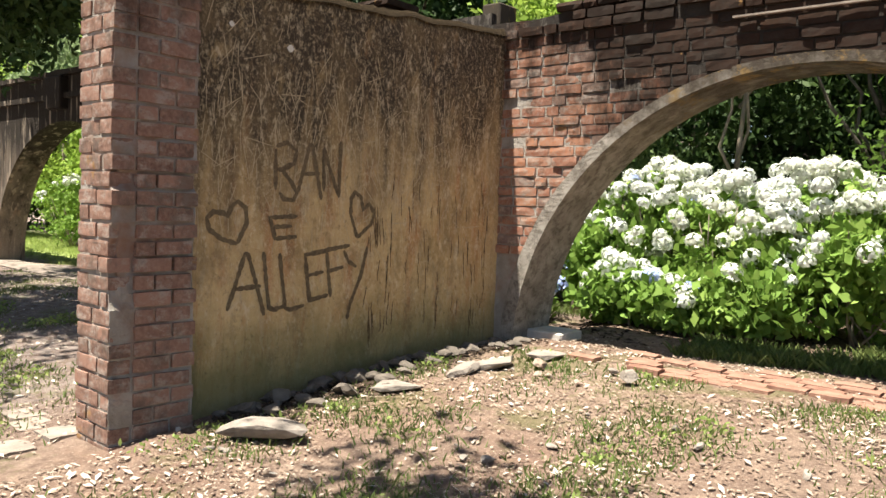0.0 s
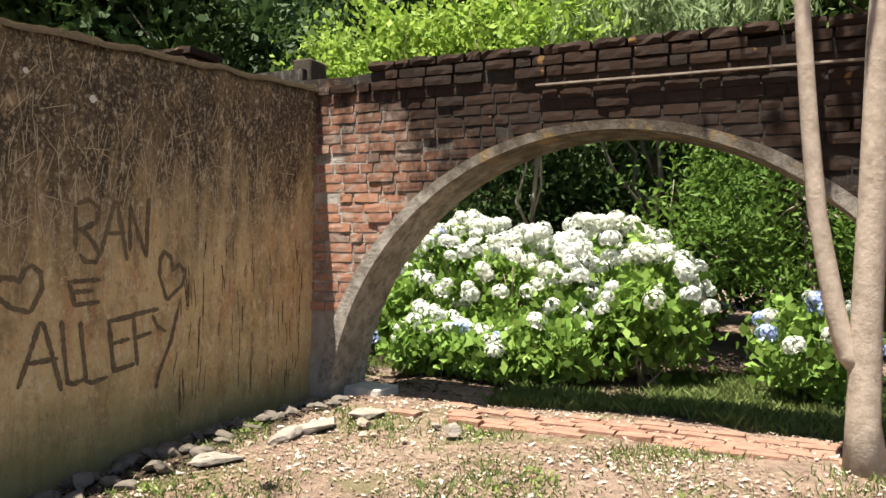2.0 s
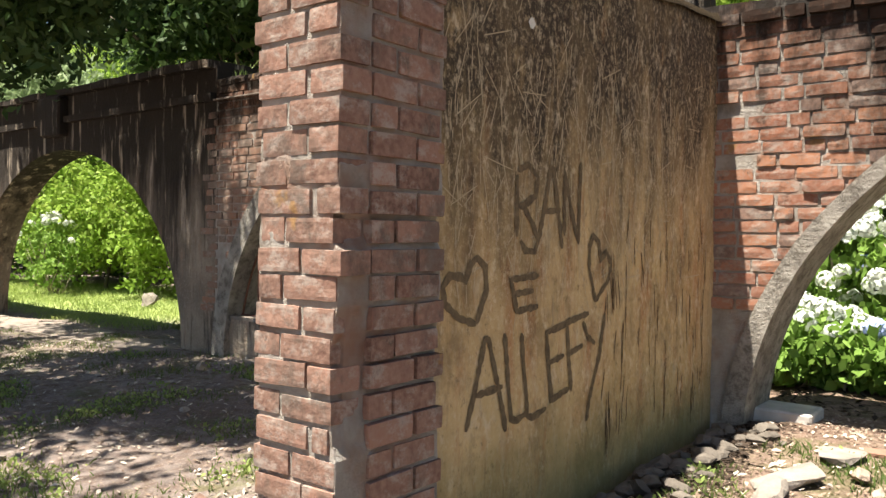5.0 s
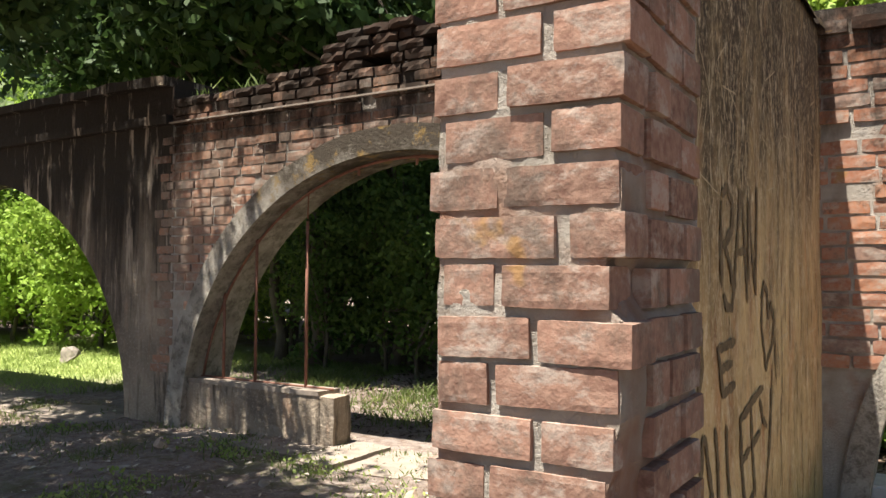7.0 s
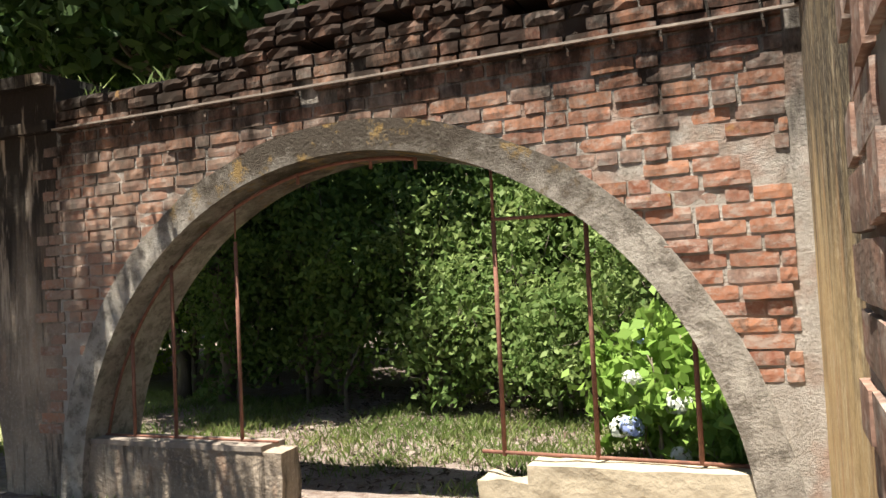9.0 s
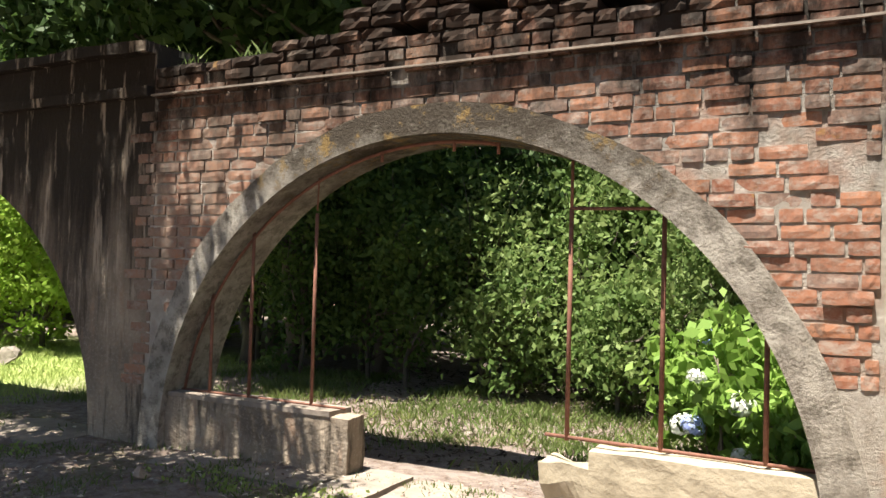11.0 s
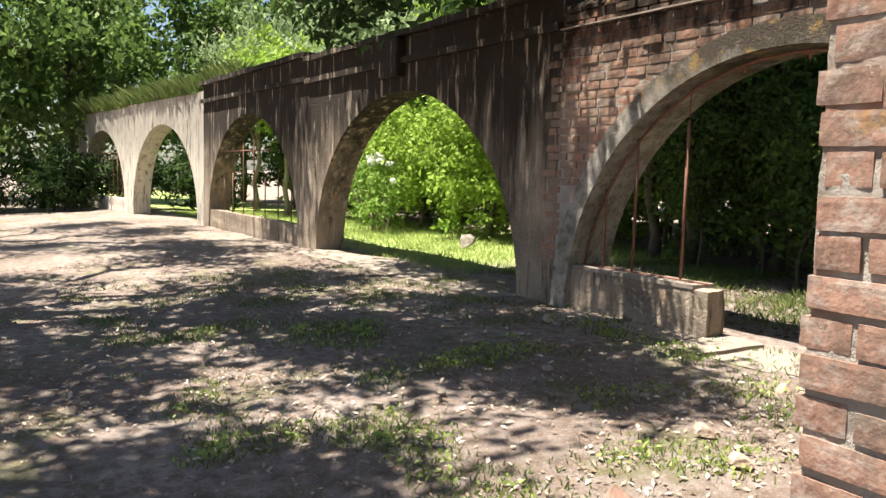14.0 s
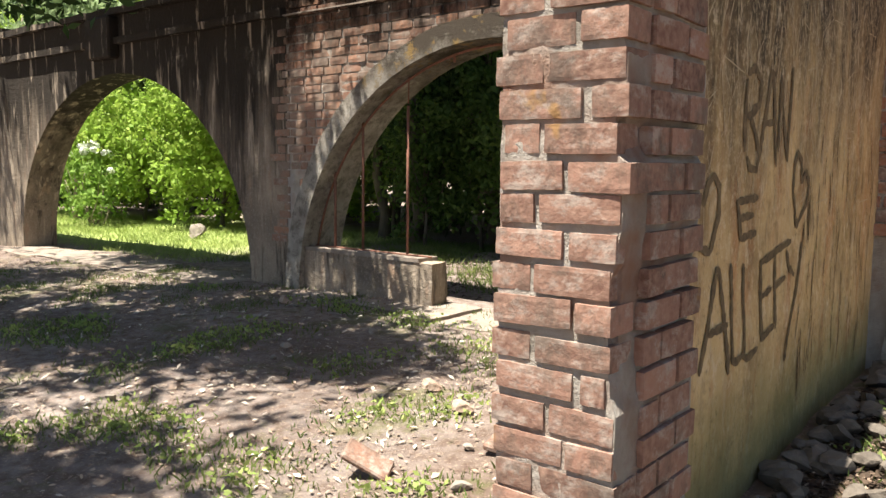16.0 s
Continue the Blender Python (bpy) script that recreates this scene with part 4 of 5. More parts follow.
for i, (x, y, h) in enumerate([(-29, -4, 9), (-33, -8, 10), (-32, -12, 11), (-36, -16, 12), (-30, 3, 9), (-36, 0, 12), (-34, 6, 12), (-33, -1, 10), (-27, 6, 10), (-38, -5, 13)]):
    tree("forest_tree", x, y, h * 0.75, 0.16, (0, 0, h * 0.55, 3.0, 3.0, h * 0.5), 9000, 0.3, M_SHRUB if i % 2 else M_LEAF_MID, M_BARK_DARK, 360 + i, "tall leafy tree closing the end of the path", limbs=6, clumps=90, spread=0.45)
for i, (x, y, h) in enumerate([(-21, 3.2, 5.4), (-17.2, 3.8, 5.8), (-14.0, 6.8, 6.4), (-24, 3.4, 6.2), (-19.0, 5.6, 6.6)]):
    tree("light_tree", x, y, h * 0.7, 0.09, (0, 0, h * 0.72, 2.0, 1.7, h * 0.28), 6500, 0.2, M_SAGE if i % 2 else M_LEAF_LIME, M_BARK, 370 + i, "sunlit tree with light green leaves", limbs=7, clumps=80, spread=0.3, droop=0.8, aspect=0.35)

# the twin-stemmed tree beside the brick path
twin = new("twin_stem_tree", None)
twin.location = (3.96, -0.35, gz(3.96, -0.35))
tagged(twin, "pale ringed twin-stemmed young tree beside the path", "tree")
rng = np.random.default_rng(31)
child(new("stem", tube_mesh("stem", [(0.02, 0, -0.15), (0.0, 0, 0.3), (0.01, 0, 0.9), (0.03, 0, 1.6), (0.05, 0, 2.4), (0.1, 0, 3.4), (0.1, 0.1, 4.6), (0.2, 0, 6)], [0.135, 0.09, 0.078, 0.074, 0.07, 0.062, 0.05, 0.03], M_BARK_PALE, 12, 0.12)), twin)
child(new("stem", tube_mesh("stem", [(0.0, 0, 0.55), (-0.09, -0.02, 0.66), (-0.16, -0.02, 0.95), (-0.25, -0.02, 1.45), (-0.30, 0, 2.0), (-0.36, 0, 2.8), (-0.5, 0, 4.4), (-0.6, 0, 5.6)], [0.05, 0.055, 0.055, 0.052, 0.048, 0.042, 0.035, 0.02], M_BARK_PALE, 12, 0.12)), twin)
child(new("limb", tube_mesh("limb", [(0.05, 0, 2.3), (0.25, 0, 2.75), (0.7, 0, 3.6), (1.2, 0.1, 5.0)], [0.04, 0.035, 0.03, 0.015], M_BARK_PALE, 8)), twin)
c = clumped((0.2, -0.2, 6.2), (1.7, 1.3, 0.9), 700, 40, 0.3, rng, 0.3)
child(new("crown", quads("crown", leaf_quads(c, 0.2, rng, 0.3, 0.4), M_FERN)), twin)

# shade trees that stand on the walkers' side of the arcade
def shade_tree(x, y, h, crowns, n, seed, label, low=()):
    r_ = np.random.default_rng(seed)
    root = new("shade_tree", None)
    root.location = (x, y, gz(x, y))
    tagged(root, label, "tree")
    p = bend((0, 0, -0.2), (0, 0, h), 8, 0.08, r_)
    child(new("trunk", tube_mesh("trunk", p, [0.34, 0.27, 0.25, 0.23, 0.2, 0.17, 0.13, 0.08], M_BARK, 12, 0.2)), root)
    allc = []
    for (dx, dy, z, rx, ry) in crowns:
        e = (dx, dy, z)
        s = Vector((0, 0, h * r_.uniform(0.55, 0.9)))
        pts = bend(s, e, 7, 0.25, r_)
        child(new("limb", tube_mesh("limb", pts, [0.13, 0.12, 0.10, 0.085, 0.07, 0.05, 0.025], M_BARK, 8)), root)
        for b in range(4):
            q = pts[int(r_.integers(3, 6))]
            e2 = (q[0] + r_.normal(0, rx * 0.6), q[1] + r_.normal(0, ry * 0.6), q[2] + r_.uniform(0.1, 0.7))
            child(new("twig", tube_mesh("twig", bend(q, e2, 5, 0.1, r_), [0.04, 0.035, 0.03, 0.02, 0.01], M_BARK, 6)), root)
        allc.append(clumped((dx, dy, z + 0.3), (rx, ry, 0.7), n, 60, 0.26, r_, 0.15))
    child(new("crown", quads("crown", leaf_quads(np.concatenate(allc), 0.17, r_, 0.2, 0.5), M_LEAF_MID)), root)
    for (dx, dy, z, rx, ry, rz) in low:
        pts = bend((0, 0, h * 0.7), (dx, dy, z + 0.5), 8, 0.2, r_)
        child(new("limb", tube_mesh("limb", pts, [0.12, 0.11, 0.10, 0.08, 0.07, 0.05, 0.04, 0.02], M_BARK_DARK, 8)), root)
        c = clumped((dx, dy, z), (rx, ry, rz), 5200, 70, 0.2, r_, 0.15)
        child(new("low_bough", quads("low_bough", leaf_quads(c, 0.12, r_, 0.6, 0.42), M_LEAF_DARK)), root)


shade_tree(-9.0, -7.2, 6.4, [(3.0, 3.2, 6.6, 1.7, 1.5), (3.9, 3.0, 7.0, 1.3, 1.2), (5.2, 3.6, 6.9, 0.9, 0.8), (0.2, 3.6, 6.4, 1.7, 1.5), (-3.0, 3.4, 6.6, 1.9, 1.6), (3.0, 0.6, 7.0, 2.0, 1.6), (-1.0, 0.3, 7.2, 2.0, 1.6), (0.6, 5.6, 7.0, 1.8, 0.9), (2.4, 5.4, 7.2, 1.7, 0.8), (5.6, 0.8, 7.0, 1.8, 1.5), (1.4, 2.0, 7.4, 1.8, 1.6)], 3400, 71, "broad shade tree spreading over the earth path", [(4.3, 5.2, 3.7, 1.0, 0.8, 0.9), (4.5, 5.6, 4.1, 0.8, 0.7, 0.8), (3.0, 5.6, 3.6, 0.9, 0.8, 0.9)])
shade_tree(-16.5, -6.8, 6.8, [(2.6, 3.0, 6.8, 2.0, 1.7), (-1.0, 3.2, 6.8, 2.1, 1.7), (-3.6, 2.0, 7.0, 2.0, 1.7), (0.6, 0.2, 7.4, 2.2, 1.8), (3.0, 5.2, 7.2, 1.8, 0.9)], 3200, 72, "broad shade tree spreading over the earth path")
shade_tree(-0.8, -9.0, 6.2, [(-2.2, 2.6, 6.4, 1.6, 1.1), (3.4, 3.9, 6.5, 1.8, 0.5), (2.9, 4.1, 6.4, 2.1, 0.6), (-3.2, 0.8, 6.8, 1.7, 1.5), (2.0, 0.4, 6.8, 1.7, 1.4), (5.0, 2.6, 6.6, 1.6, 1.2)], 2200, 73, "broad shade tree behind the walker")

# ---- ground cover ----
def scatter(n, x0, x1, y0, y1, rng):
    x, y = rng.uniform(x0, x1, n), rng.uniform(y0, y1, n)
    keep = ~((x > -0.33) & (x < 0.12) & (y > -3.4) & (y < 0.5))
    return x[keep], y[keep]


def bumps(x, y):
    return np.array([0.035 * noise.noise(Vector((a, b, 0)) * 0.9) + 0.016 * noise.noise(Vector((a, b, 0)) * 4.1) + 0.008 * noise.noise(Vector((a, b, 0)) * 11) for a, b in zip(x, y)])


def litter(name, n, x0, x1, y0, y1, size, seed, material, label, keepf=None):
    r_ = np.random.default_rng(seed)
    x, y = scatter(n, x0, x1, y0, y1, r_)
    if keepf is not None:
        k = np.array([keepf(a, b, r_) for a, b in zip(x, y)])
        x, y = x[k], y[k]
    z = ground_z(x, y) + bumps(x, y) + 0.012
    c = np.stack([x, y, z], 1)
    n = len(x)
    a = r_.uniform(0, 6.28, n)
    d = np.stack([np.cos(a), np.sin(a), r_.normal(0, 0.25, n)], 1)
    w = np.stack([-np.sin(a), np.cos(a), r_.normal(0, 0.25, n)], 1)
    s = (size * r_.uniform(0.5, 1.5, n))[:, None]
    k = r_.uniform(0.25, 0.55, n)[:, None]
    up = np.array((0, 0, 1)) * s * 0.12
    ob = new(name, quads(name, np.stack([c - d * s, c + w * s * k + up, c + d * s, c - w * s * k + up], 1), material))
    return tagged(ob, label, "litter", kind="stuff")


litter("leaf_litter", 44000, 0.1, 5.5, -4.6, 0.6, 0.0135, 81, M_LITTER, "dry tan leaves scattered on the earth", lambda a, b, r: noise.noise(Vector((a * 1.1, b * 1.1, 2))) + r.normal(0, 0.3) > -0.05)
litter("leaf_litter", 44000, -12, -0.2, -5.0, 0.4, 0.0145, 82, M_LITTER, "dry brown leaves scattered on the earth", lambda a, b, r: noise.noise(Vector((a * 1.1, b * 1.1, 2))) + r.normal(0, 0.3) > 0.05)
# dark leaf colour dims the ground under the trees like shade
litter("leaf_litter", 9000, -6, 5, 0.6, 5.5, 0.03, 83, M_LITTER_DARK, "dry leaves under the trees")

litter("bleached_litter", 5200, 0.1, 5.0, -4.4, 0.4, 0.021, 84, M_CHIP, "bleached pale leaves and chips on the earth", lambda a, b, r: noise.noise(Vector((a * 1.6, b * 1.6, 4))) + r.normal(0, 0.3) > 0.05)
litter("bleached_litter", 4200, -8, -0.2, -4.6, 0.2, 0.020, 85, M_CHIP, "bleached pale leaves and chips on the path", lambda a, b, r: noise.noise(Vector((a * 1.6, b * 1.6, 4))) + r.normal(0, 0.3) > 0.15)
# strip of dark leaves painting in the panel's shadow at its foot
litter("rotting_litter", 9000, 0.1, 0.75, -2.75, 0.1, 0.022, 88, M_LITTER_DARK, "leaves coloured dark as shade along the wall foot", lambda a, b, r: a < 0.42 + 0.2 * noise.noise(Vector((0, b * 2.5, 1))) + r.normal(0, 0.08))


def weeds(n, x0, x1, y0, y1, seed, label):
    """Low broad-leaved rosettes."""
    r_ = np.random.default_rng(seed)
    x, y = scatter(n, x0, x1, y0, y1, r_)
    k = np.array([noise.noise(Vector((a * 1.5, b * 1.5, 7))) + r_.normal(0, 0.12) > 0.24 for a, b in zip(x, y)])
    x, y = x[k], y[k]
    c = np.repeat(np.stack([x, y, ground_z(x, y) + bumps(x, y) + 0.03], 1), 16, axis=0)
    c = c + r_.normal(size=c.shape) * np.array((0.055, 0.055, 0.012))
    return tagged(new("ground_weeds", quads("ground_weeds", leaf_quads(c, 0.036, r_, 0.0, 0.5), M_LAWN)), label, "weeds", kind="stuff")


weeds(900, -6.0, -0.4, -4.0, -0.3, 86, "low green weeds on the earth path")
weeds(260, 0.3, 4.5, -3.6, -0.4, 87, "low green weeds on the dry earth")


def grass(name, n, x0, x1, y0, y1, h, seed, label, keepf, material=M_GRASS, zf=None):
    r_ = np.random.default_rng(seed)
    x, y = scatter(n, x0, x1, y0, y1, r_)
    k = np.array([keepf(a, b, r_) for a, b in zip(x, y)])
    x, y = x[k], y[k]
    z = (ground_z(x, y) + bumps(x, y)) if zf is None else zf(x, y)
    n = len(x)
    a = r_.uniform(0, 6.28, n)
    hh = h * r_.uniform(0.4, 1.4, n)
    c = np.stack([x, y, z - 0.005], 1)
    lean = np.stack([r_.normal(0, 0.45, n) * hh, r_.normal(0, 0.45, n) * hh, hh], 1)
    w = np.stack([np.cos(a), np.sin(a), np.zeros(n)], 1) * (0.004 + 0.02 * hh)[:, None]
    ob = new(name, quads(name, np.stack([c - w, c + w, c + lean * np.array((0.5, 0.5, 0.65)) + w * 0.7, c + lean], 1), material))
    return tagged(ob, label, "grass", kind="stuff")


patch = lambda s, t: (lambda a, b, r: noise.noise(Vector((a * s, b * s, 7))) + r.normal(0, 0.16) > t)
grass("grass_tufts", 46000, 0.3, 5.5, -4.2, -0.3, 0.042, 91, "sparse short grass on dry earth", patch(1.6, 0.10))
grass("grass_tufts", 60000, -9, -0.2, -4.0, 0.2, 0.04, 92, "sparse short green weeds on dry earth", patch(1.5, 0.2))
# sun is in the blade colour here; the next patch keeps the darker M_GRASS
grass("lawn", 36000, -24, -7.5, 0.5, 5.0, 0.07, 93, "lawn with bright sun put into its green behind the open arch", patch(0.5, -0.5), M_LAWN)
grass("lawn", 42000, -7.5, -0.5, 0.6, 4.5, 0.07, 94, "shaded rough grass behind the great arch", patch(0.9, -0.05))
grass("grass_verge", 34000, 1.3, 6.0, 0.55, 3.0, 0.09, 95, "grass verge below the hydrangeas", lambda a, b, r: (b < 1.35 or a > 2.4) and b > 0.6 + 0.1 * math.sin(a * 3))
tufts = grass("wall_top_grass", 15000, -12.2, 1.6, -0.08, 0.5, 0.36, 96, "tall grass growing on top of the arcade", lambda a, b, r: noise.noise(Vector((a * 0.9, 0, 3))) > -0.35 and (a < 0.0 or r.random() < 0.3), M_GRASS, lambda x, y: np.where(x < -6.1, 3.03, np.where(x < 0.0, 3.08, 3.26)))
tufts.matrix_world = BEND_FAR

grass("parapet_weeds", 420, -6.4, -3.6, 0.0, 0.45, 0.10, 97, "weeds sprouting from the parapet", lambda a, b, r: noise.noise(Vector((a * 2.5, 0, 5))) > 0.0, M_GRASS, lambda x, y: np.where(x < -5.12, 3.19, 2.99))
grass("parapet_weeds", 900, 0.4, 4.8, 0.05, 0.45, 0.10, 98, "dry weeds sprouting from the parapet", lambda a, b, r: noise.noise(Vector((a * 2.5, 0, 5))) > 0.1, M_GRASS, lambda x, y: 0 * x + 2.9)

# ---- stones, rubble and paving ----
def stone_mesh(name, seed, material):
    bm = bmesh.new()
    bmesh.ops.create_icosphere(bm, subdivisions=2, radius=0.5)
    rs = random.Random(seed)
    cuts = [Vector((rs.gauss(0, 1), rs.gauss(0, 1), rs.gauss(0, 1))).normalized() for _ in range(11)]
    for v in bm.verts:
        for c_ in cuts:
            d = v.co.dot(c_) - 0.24
            if d > 0:
                v.co -= c_ * d
        v.co += noise.noise_vector(v.co * 5 + Vector((seed * 5, 0, 0))) * 0.03
    me = bpy.data.meshes.new(name)
    bm.to_mesh(me)
    bm.free()
    me.materials.append(material)
    return me


ST = [stone_mesh("stone", s, M_STONE) for s in range(6)]
DK = [stone_mesh("stone", s + 60, M_STONE_DARK) for s in range(5)]
RB = [stone_mesh("rubble_stone", s + 20, M_RUBBLE) for s in range(4)]
rng = np.random.default_rng(51)


def stone(x, y, sx, sy, sz, me, label, group="", rot=None, sink=0.3):
    ob = new("stone", me)
    ob.location = (x, y, gz(x, y) + sz * (0.36 - sink * 0.3))
    ob.scale = (sx, sy, sz)
    ob.rotation_euler = (rng.normal(0, 0.08), rng.normal(0, 0.08), rng.uniform(0, 6.28) if rot is None else rot)
    return tagged(ob, label, "stone", group)


stone(0.62, -2.75, 0.62, 0.42, 0.13, ST[0], "flat grey fieldstone lying by the wall", rot=0.3)
stone(0.72, -1.25, 0.34, 0.26, 0.12, ST[1], "pale jagged fieldstone on the earth")
stone(1.0, -0.78, 0.20, 0.15, 0.13, RB[0], "yellowish broken stone on the earth")
stone(1.6, -0.68, 0.20, 0.13, 0.12, ST[2], "small white-grey fieldstone on the earth")
stone(0.85, -0.5, 0.5, 0.3, 0.09, ST[3], "flat pale slab-like fieldstone")
stone(0.75, -0.95, 0.6, 0.34, 0.1, ST[4], "flat pale slab-like fieldstone")
stone(0.62, -1.75, 0.5, 0.34, 0.08, ST[5], "flat grey fieldstone half buried")
# heap at the panel foot, its shade partly carried by the dark stone colour
for i in range(95):
    y = rng.uniform(-2.7, -0.1)
    s = rng.uniform(0.07, 0.22)
    stone(0.07 + abs(rng.normal(0.05, 0.17)), y, s, s * 0.8, s * 0.6, DK[int(rng.integers(5))], "broken dark fieldstone in the heap along the wall", "stones along the wall")
for i in range(44):
    s = rng.uniform(0.04, 0.11)
    stone(rng.uniform(0.5, 4.2), rng.uniform(-3.4, -0.3), s, s * 0.8, s * 0.5, (ST + RB)[int(rng.integers(10))], "small loose stone on the earth", "loose stones")
for (x, y) in ((-4.35, -0.70), (-2.05, -0.78), (-1.83, -1.75), (-1.58, -1.26), (-1.48, -1.92)):
    stone(x, y, 0.17, 0.13, 0.12, RB[int(rng.integers(4))], "broken brick lump on the earth path", "brick lumps")
for i in range(60):
    s = rng.uniform(0.03, 0.12)
    stone(rng.uniform(-8, -0.5), rng.uniform(-3.8, -0.5), s, s * 0.8, s * 0.5, (ST + RB)[int(rng.integers(10))], "small loose stone on the earth path", "loose stones")
for i in range(40):
    s = rng.uniform(0.06, 0.2)
    stone(rng.normal(-1.0, 0.35), rng.normal(-0.75, 0.3), s, s * 0.8, s * 0.55, RB[int(rng.integers(4))], "pale rubble piece below the sill", "rubble heap")
stone(-10.6, 2.6, 0.5, 0.4, 0.35, ST[2], "grey boulder on the lawn")
stone(-8.9, 3.0, 0.4, 0.3, 0.25, ST[3], "grey boulder on the lawn")

slab = part("doorstep_slab", box_bm(-0.20, 0.22, -0.16, 0.16, -0.04, 0.05, 0.012), M_SLAB, None)
slab.location = (0.33, 0.34, gz(0.33, 0.34) + 0.03)
tagged(slab, "flat grey cement slab at the arch foot", "slab")
tile = part("roof_tile_piece", box_bm(-0.11, 0.11, -0.06, 0.06, -0.015, 0.015, 0.008), M_BRICK, None)
tile.location, tile.rotation_euler = (-1.35, -2.72, gz(-1.35, -2.72) + 0.06), (0.4, 0.5, 0.6)
tagged(tile, "broken red clay tile piece on the path", "tile")
tile2 = part("roof_tile_piece", box_bm(-0.13, 0.13, -0.07, 0.07, -0.015, 0.015, 0.008), M_BRICK, None)
tile2.location, tile2.rotation_euler = (-0.95, -2.2, gz(-0.95, -2.2) + 0.03), (0.1, 0.1, 0.2)
tagged(tile2, "broken red clay tile piece on the path", "tile")

# brick path through the right-hand arch
path = new("pavement_path", None)
tagged(path, "worn red brick path running past the arch", "path", kind="structure")
PV = [brick_mesh("paver", s + 40, M_PAVER, (3, 2, 1), 0.05) for s in range(5)]
rng = np.random.default_rng(61)
for r in range(5):
    y = -0.30 + r * 0.135
    x = 0.9 + r * 0.05 + (0.12 if r % 2 else 0)
    while x < 6.5:
        if not (r in (0, 4) and rng.random() < 0.25) and not (x < 1.6 and rng.random() < 0.5):
            z = gz(x, y) + float(bumps([x], [y])[0])
            p = lay(PV[int(rng.integers(5))], path, x, x + 0.235, y, y + 0.125, z - 0.04, z + 0.022 + rng.normal(0, 0.004), rng, 1.2)
            p.name = "paver"
        x += 0.245

# stone threshold along the foot of the arcade
ledge = new("pavement_threshold", None)
tagged(ledge, "worn stone threshold along the arcade foot", "threshold", kind="structure")
LG = [brick_mesh("paving_stone", s + 50, M_LEDGE, (4, 3, 1), 0.06) for s in range(5)]
x = -11.5
while x < -1.4:
    w = rng.uniform(0.35, 0.75)
    if not (-6.0 < x < -4.4 and rng.random() < 0.5):
        z = gz(x, -0.1) + float(bumps([x], [-0.1])[0])
        y0, y1 = -0.42 + rng.normal(0, 0.03), (0.30 if -3.4 < x < -1.9 or x < -5.8 else 0.0)
        p = lay(LG[int(rng.integers(5))], ledge, x, x + w - 0.02, y0, y1, z - 0.06, z + 0.018, rng, 0.6)
        p.name = "paving_stone"
    x += w
yard = new("pavement_patch", None)
tagged(yard, "patch of yellowish worn paving stones", "paving", kind="structure")
for i in range(4):
    for j in range(3):
        x, y = -0.55 - i * 0.26 + rng.normal(0, 0.02), -3.95 + j * 0.24 + rng.normal(0, 0.02)
        z = gz(x, y) + float(bumps([x], [y])[0])
        p = lay(LG[int(rng.integers(5))], yard, x, x + 0.24, y, y + 0.21, z - 0.05, z + 0.018, rng, 1.5)
        p.name = "paving_stone"

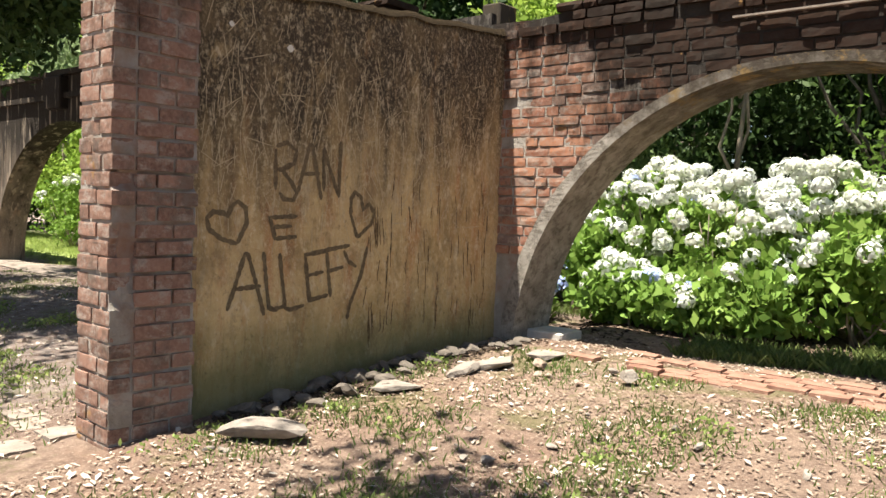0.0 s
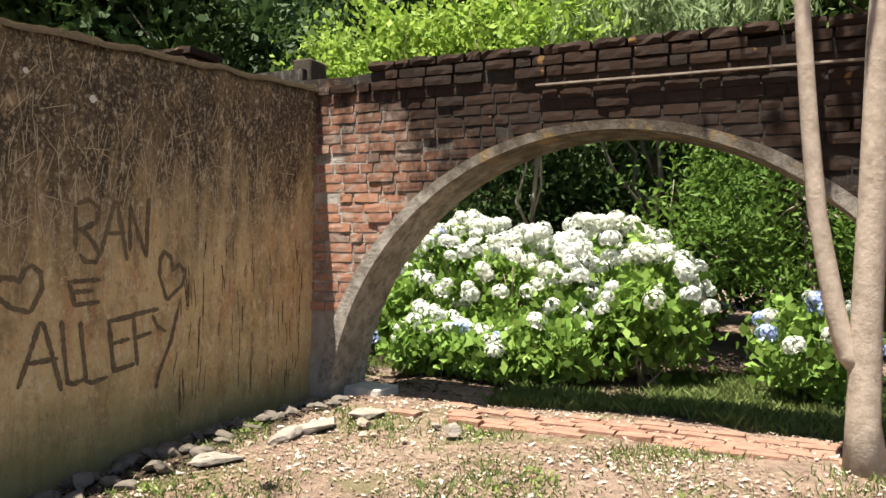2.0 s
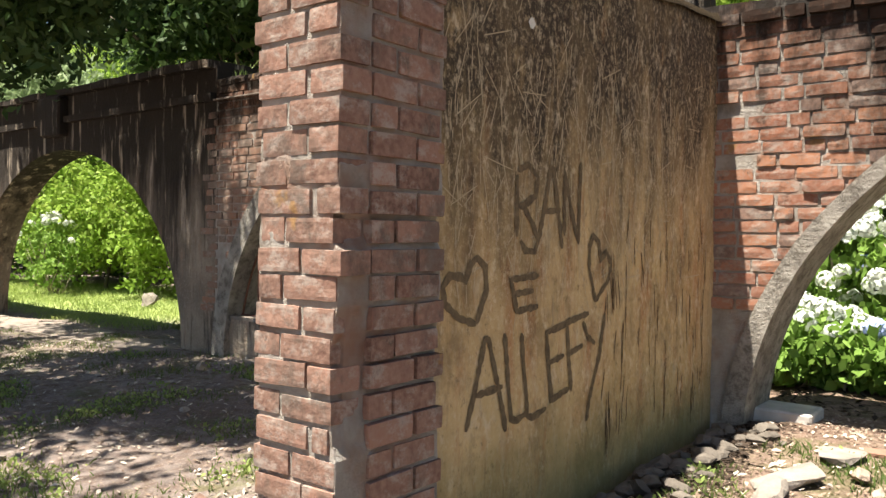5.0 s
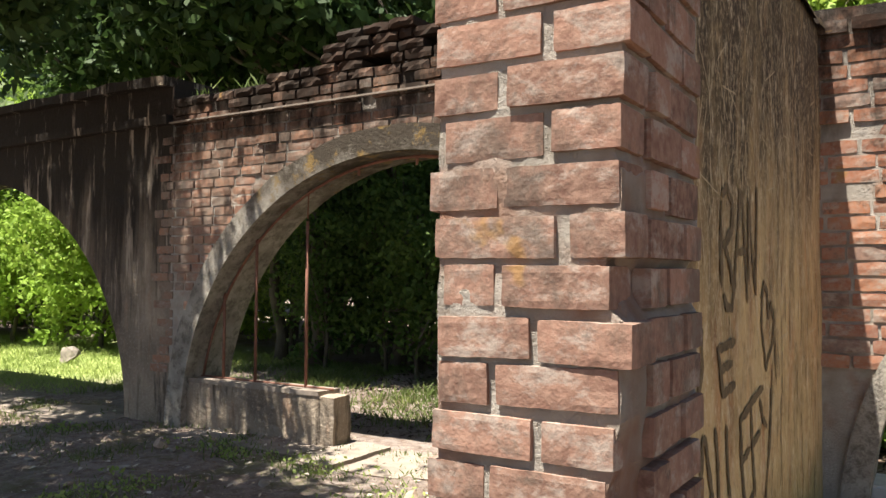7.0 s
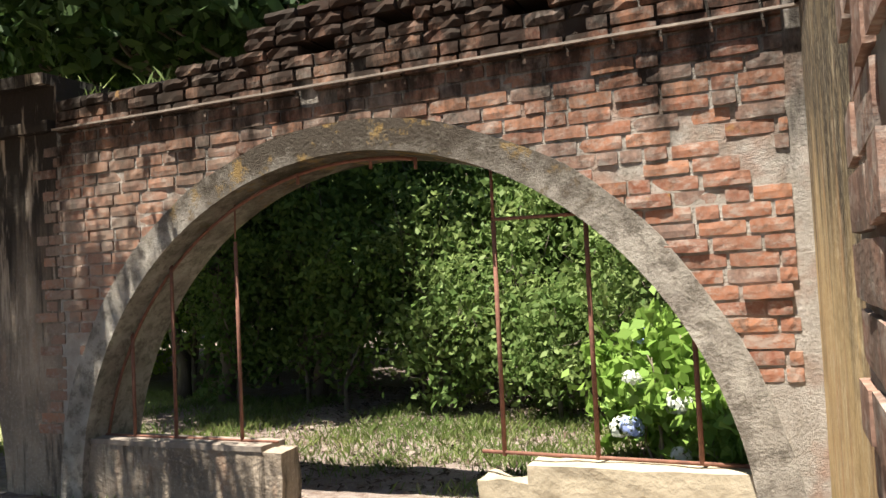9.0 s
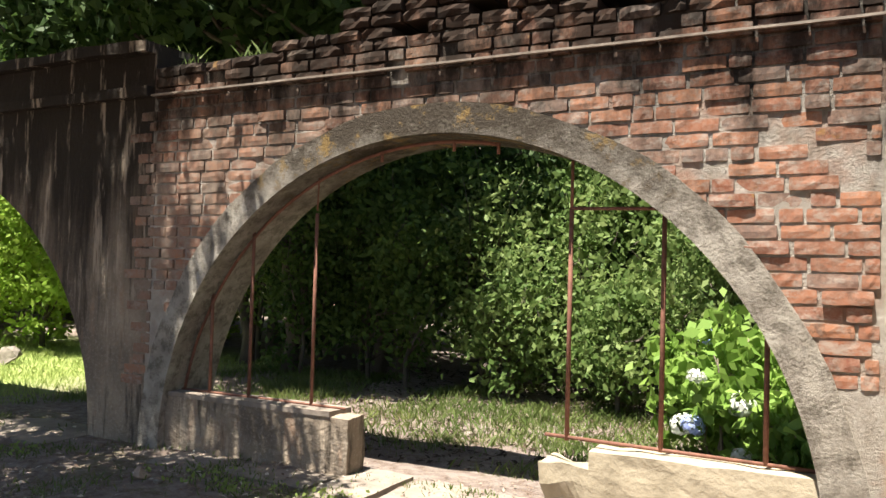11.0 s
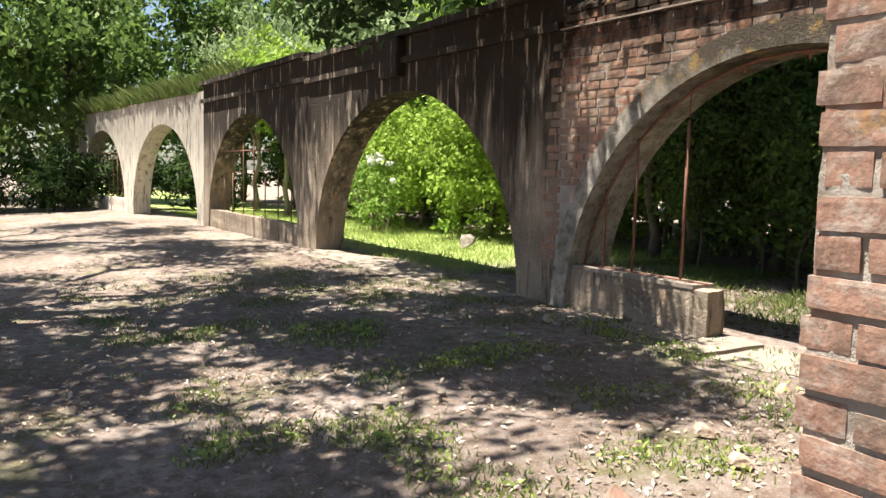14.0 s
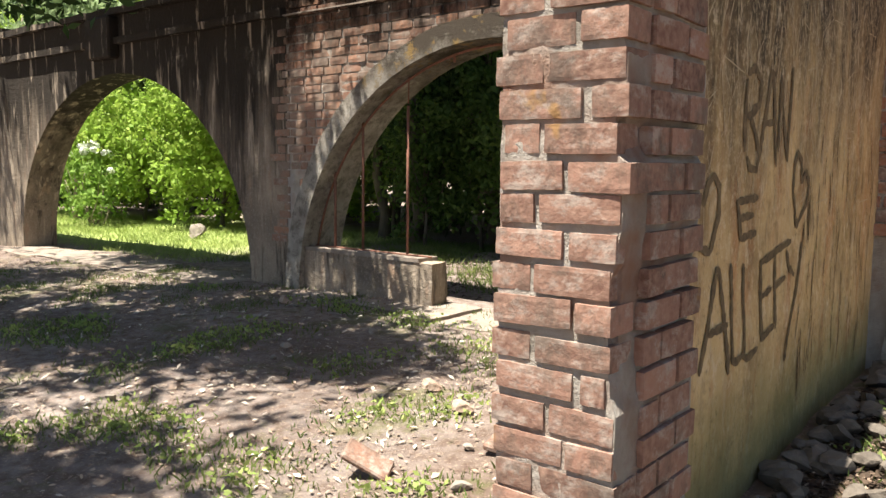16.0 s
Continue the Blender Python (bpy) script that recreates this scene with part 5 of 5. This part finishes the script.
# ---- bricks of the two brick bays ----
def brick_bay(parent, x0, x1, cx, rad, ring, ztop, zlow, seed, skip, near, limit=300):
    """Running courses over the face of a bay, outside the arch band."""
    rng = np.random.default_rng(seed)
    shapes = [brick_mesh("bay_brick", seed + s, M_BRICK_BAY, (4, 1, 2), 0.055) for s in range(8)]
    spots = []
    c = 0
    z = zlow
    while z < ztop - 0.03:
        h = 0.079
        x = x0 + (0.0 if c % 2 else -0.12) + rng.normal(0, 0.02)
        while x < x1:
            l = 0.225 if rng.random() < 0.75 else 0.11
            xa, xb = max(x, x0), min(x + l, x1)
            x += l + rng.uniform(0.008, 0.02)
            if xb - xa < 0.04:
                continue
            zm = z + h / 2
            lim = rad + ring - 0.03
            if zm - CZ < lim:
                half = math.sqrt(lim * lim - (zm - CZ) ** 2)
                if (xa + xb) / 2 < cx:
                    xb = min(xb, cx - half)
                else:
                    xa = max(xa, cx + half)
            if xb - xa < 0.035 or skip(xa, zm, rng):
                continue
            band = 0.03 if zm > 2.72 else 0.0
            spots.append((xa, xb, -0.010 - band + rng.normal(0, 0.0035) - (0.014 if rng.random() < 0.10 else 0), (0.06 if zm < 2.88 else 0.40), z + 0.004, z + h - 0.004))
        z += h
        c += 1
    spots.sort(key=lambda s: near(s))
    rest_v, rest_f = [], []
    for i, s in enumerate(spots):
        if i < limit:
            lay(shapes[int(rng.integers(8))], parent, *s, rng, 0.9)
        else:
            me = shapes[int(rng.integers(8))]
            o_ = len(rest_v)
            for v in me.vertices:
                rest_v.append(((s[0] + s[1]) / 2 + v.co.x * (s[1] - s[0]), (s[2] + s[3]) / 2 + v.co.y * (s[3] - s[2]), (s[4] + s[5]) / 2 + v.co.z * (s[5] - s[4])))
            for q in me.polygons:
                rest_f.append(tuple(o_ + k for k in q.vertices))
    if rest_f:
        ob = child(new("brickwork", mesh_of("brickwork", rest_v, rest_f, M_BRICK_BAY_J)), parent)
        tagged(ob, "farther bricks of the same wall", kind="stuff")


def crest_2(x):
    return 3.02 + 0.26 * float(smooth(-4.0, -3.2, x)) - 0.33 * float(smooth(-1.7, -0.9, x)) + 0.06 * noise.noise(Vector((x * 2.1, 0, 9)))


def crest_1(x):
    return (2.86 if x < 0.5 else 2.99) + 0.06 * noise.noise(Vector((x * 2.1, 0, 5)))


worn = lambda x, z, r, top: r.random() < 0.035 or z < 1.0 or z > top
brick_bay(bay["wall_1"], -0.1, 4.9, 2.40, 2.22, 0.04, 3.08, 0.62, 401, lambda x, z, r: worn(x, z, r, crest_1(x)), lambda s: (s[0] - 1.2) ** 2 + (s[4] - 2.2) ** 2)
brick_bay(bay["wall_2"], -5.08, -0.33, -2.74, 2.22, 0.17, 3.36, 0.62, 402, lambda x, z, r: worn(x, z, r, crest_2(x)) or (x < -4.95 and z < 1.3), lambda s: (s[0] + 1.6) ** 2 + (s[4] - 2.2) ** 2)
# bare bricks where the plaster of the next bay has fallen off
brick_bay(bay["wall_3"], -5.50, -5.08, -2.74, 2.22, 0.17, 2.70, 0.62, 403, lambda x, z, r: x < -5.36 + 0.12 * noise.noise(Vector((3, 0, z * 2.5))) or r.random() < 0.08, lambda s: s[4])
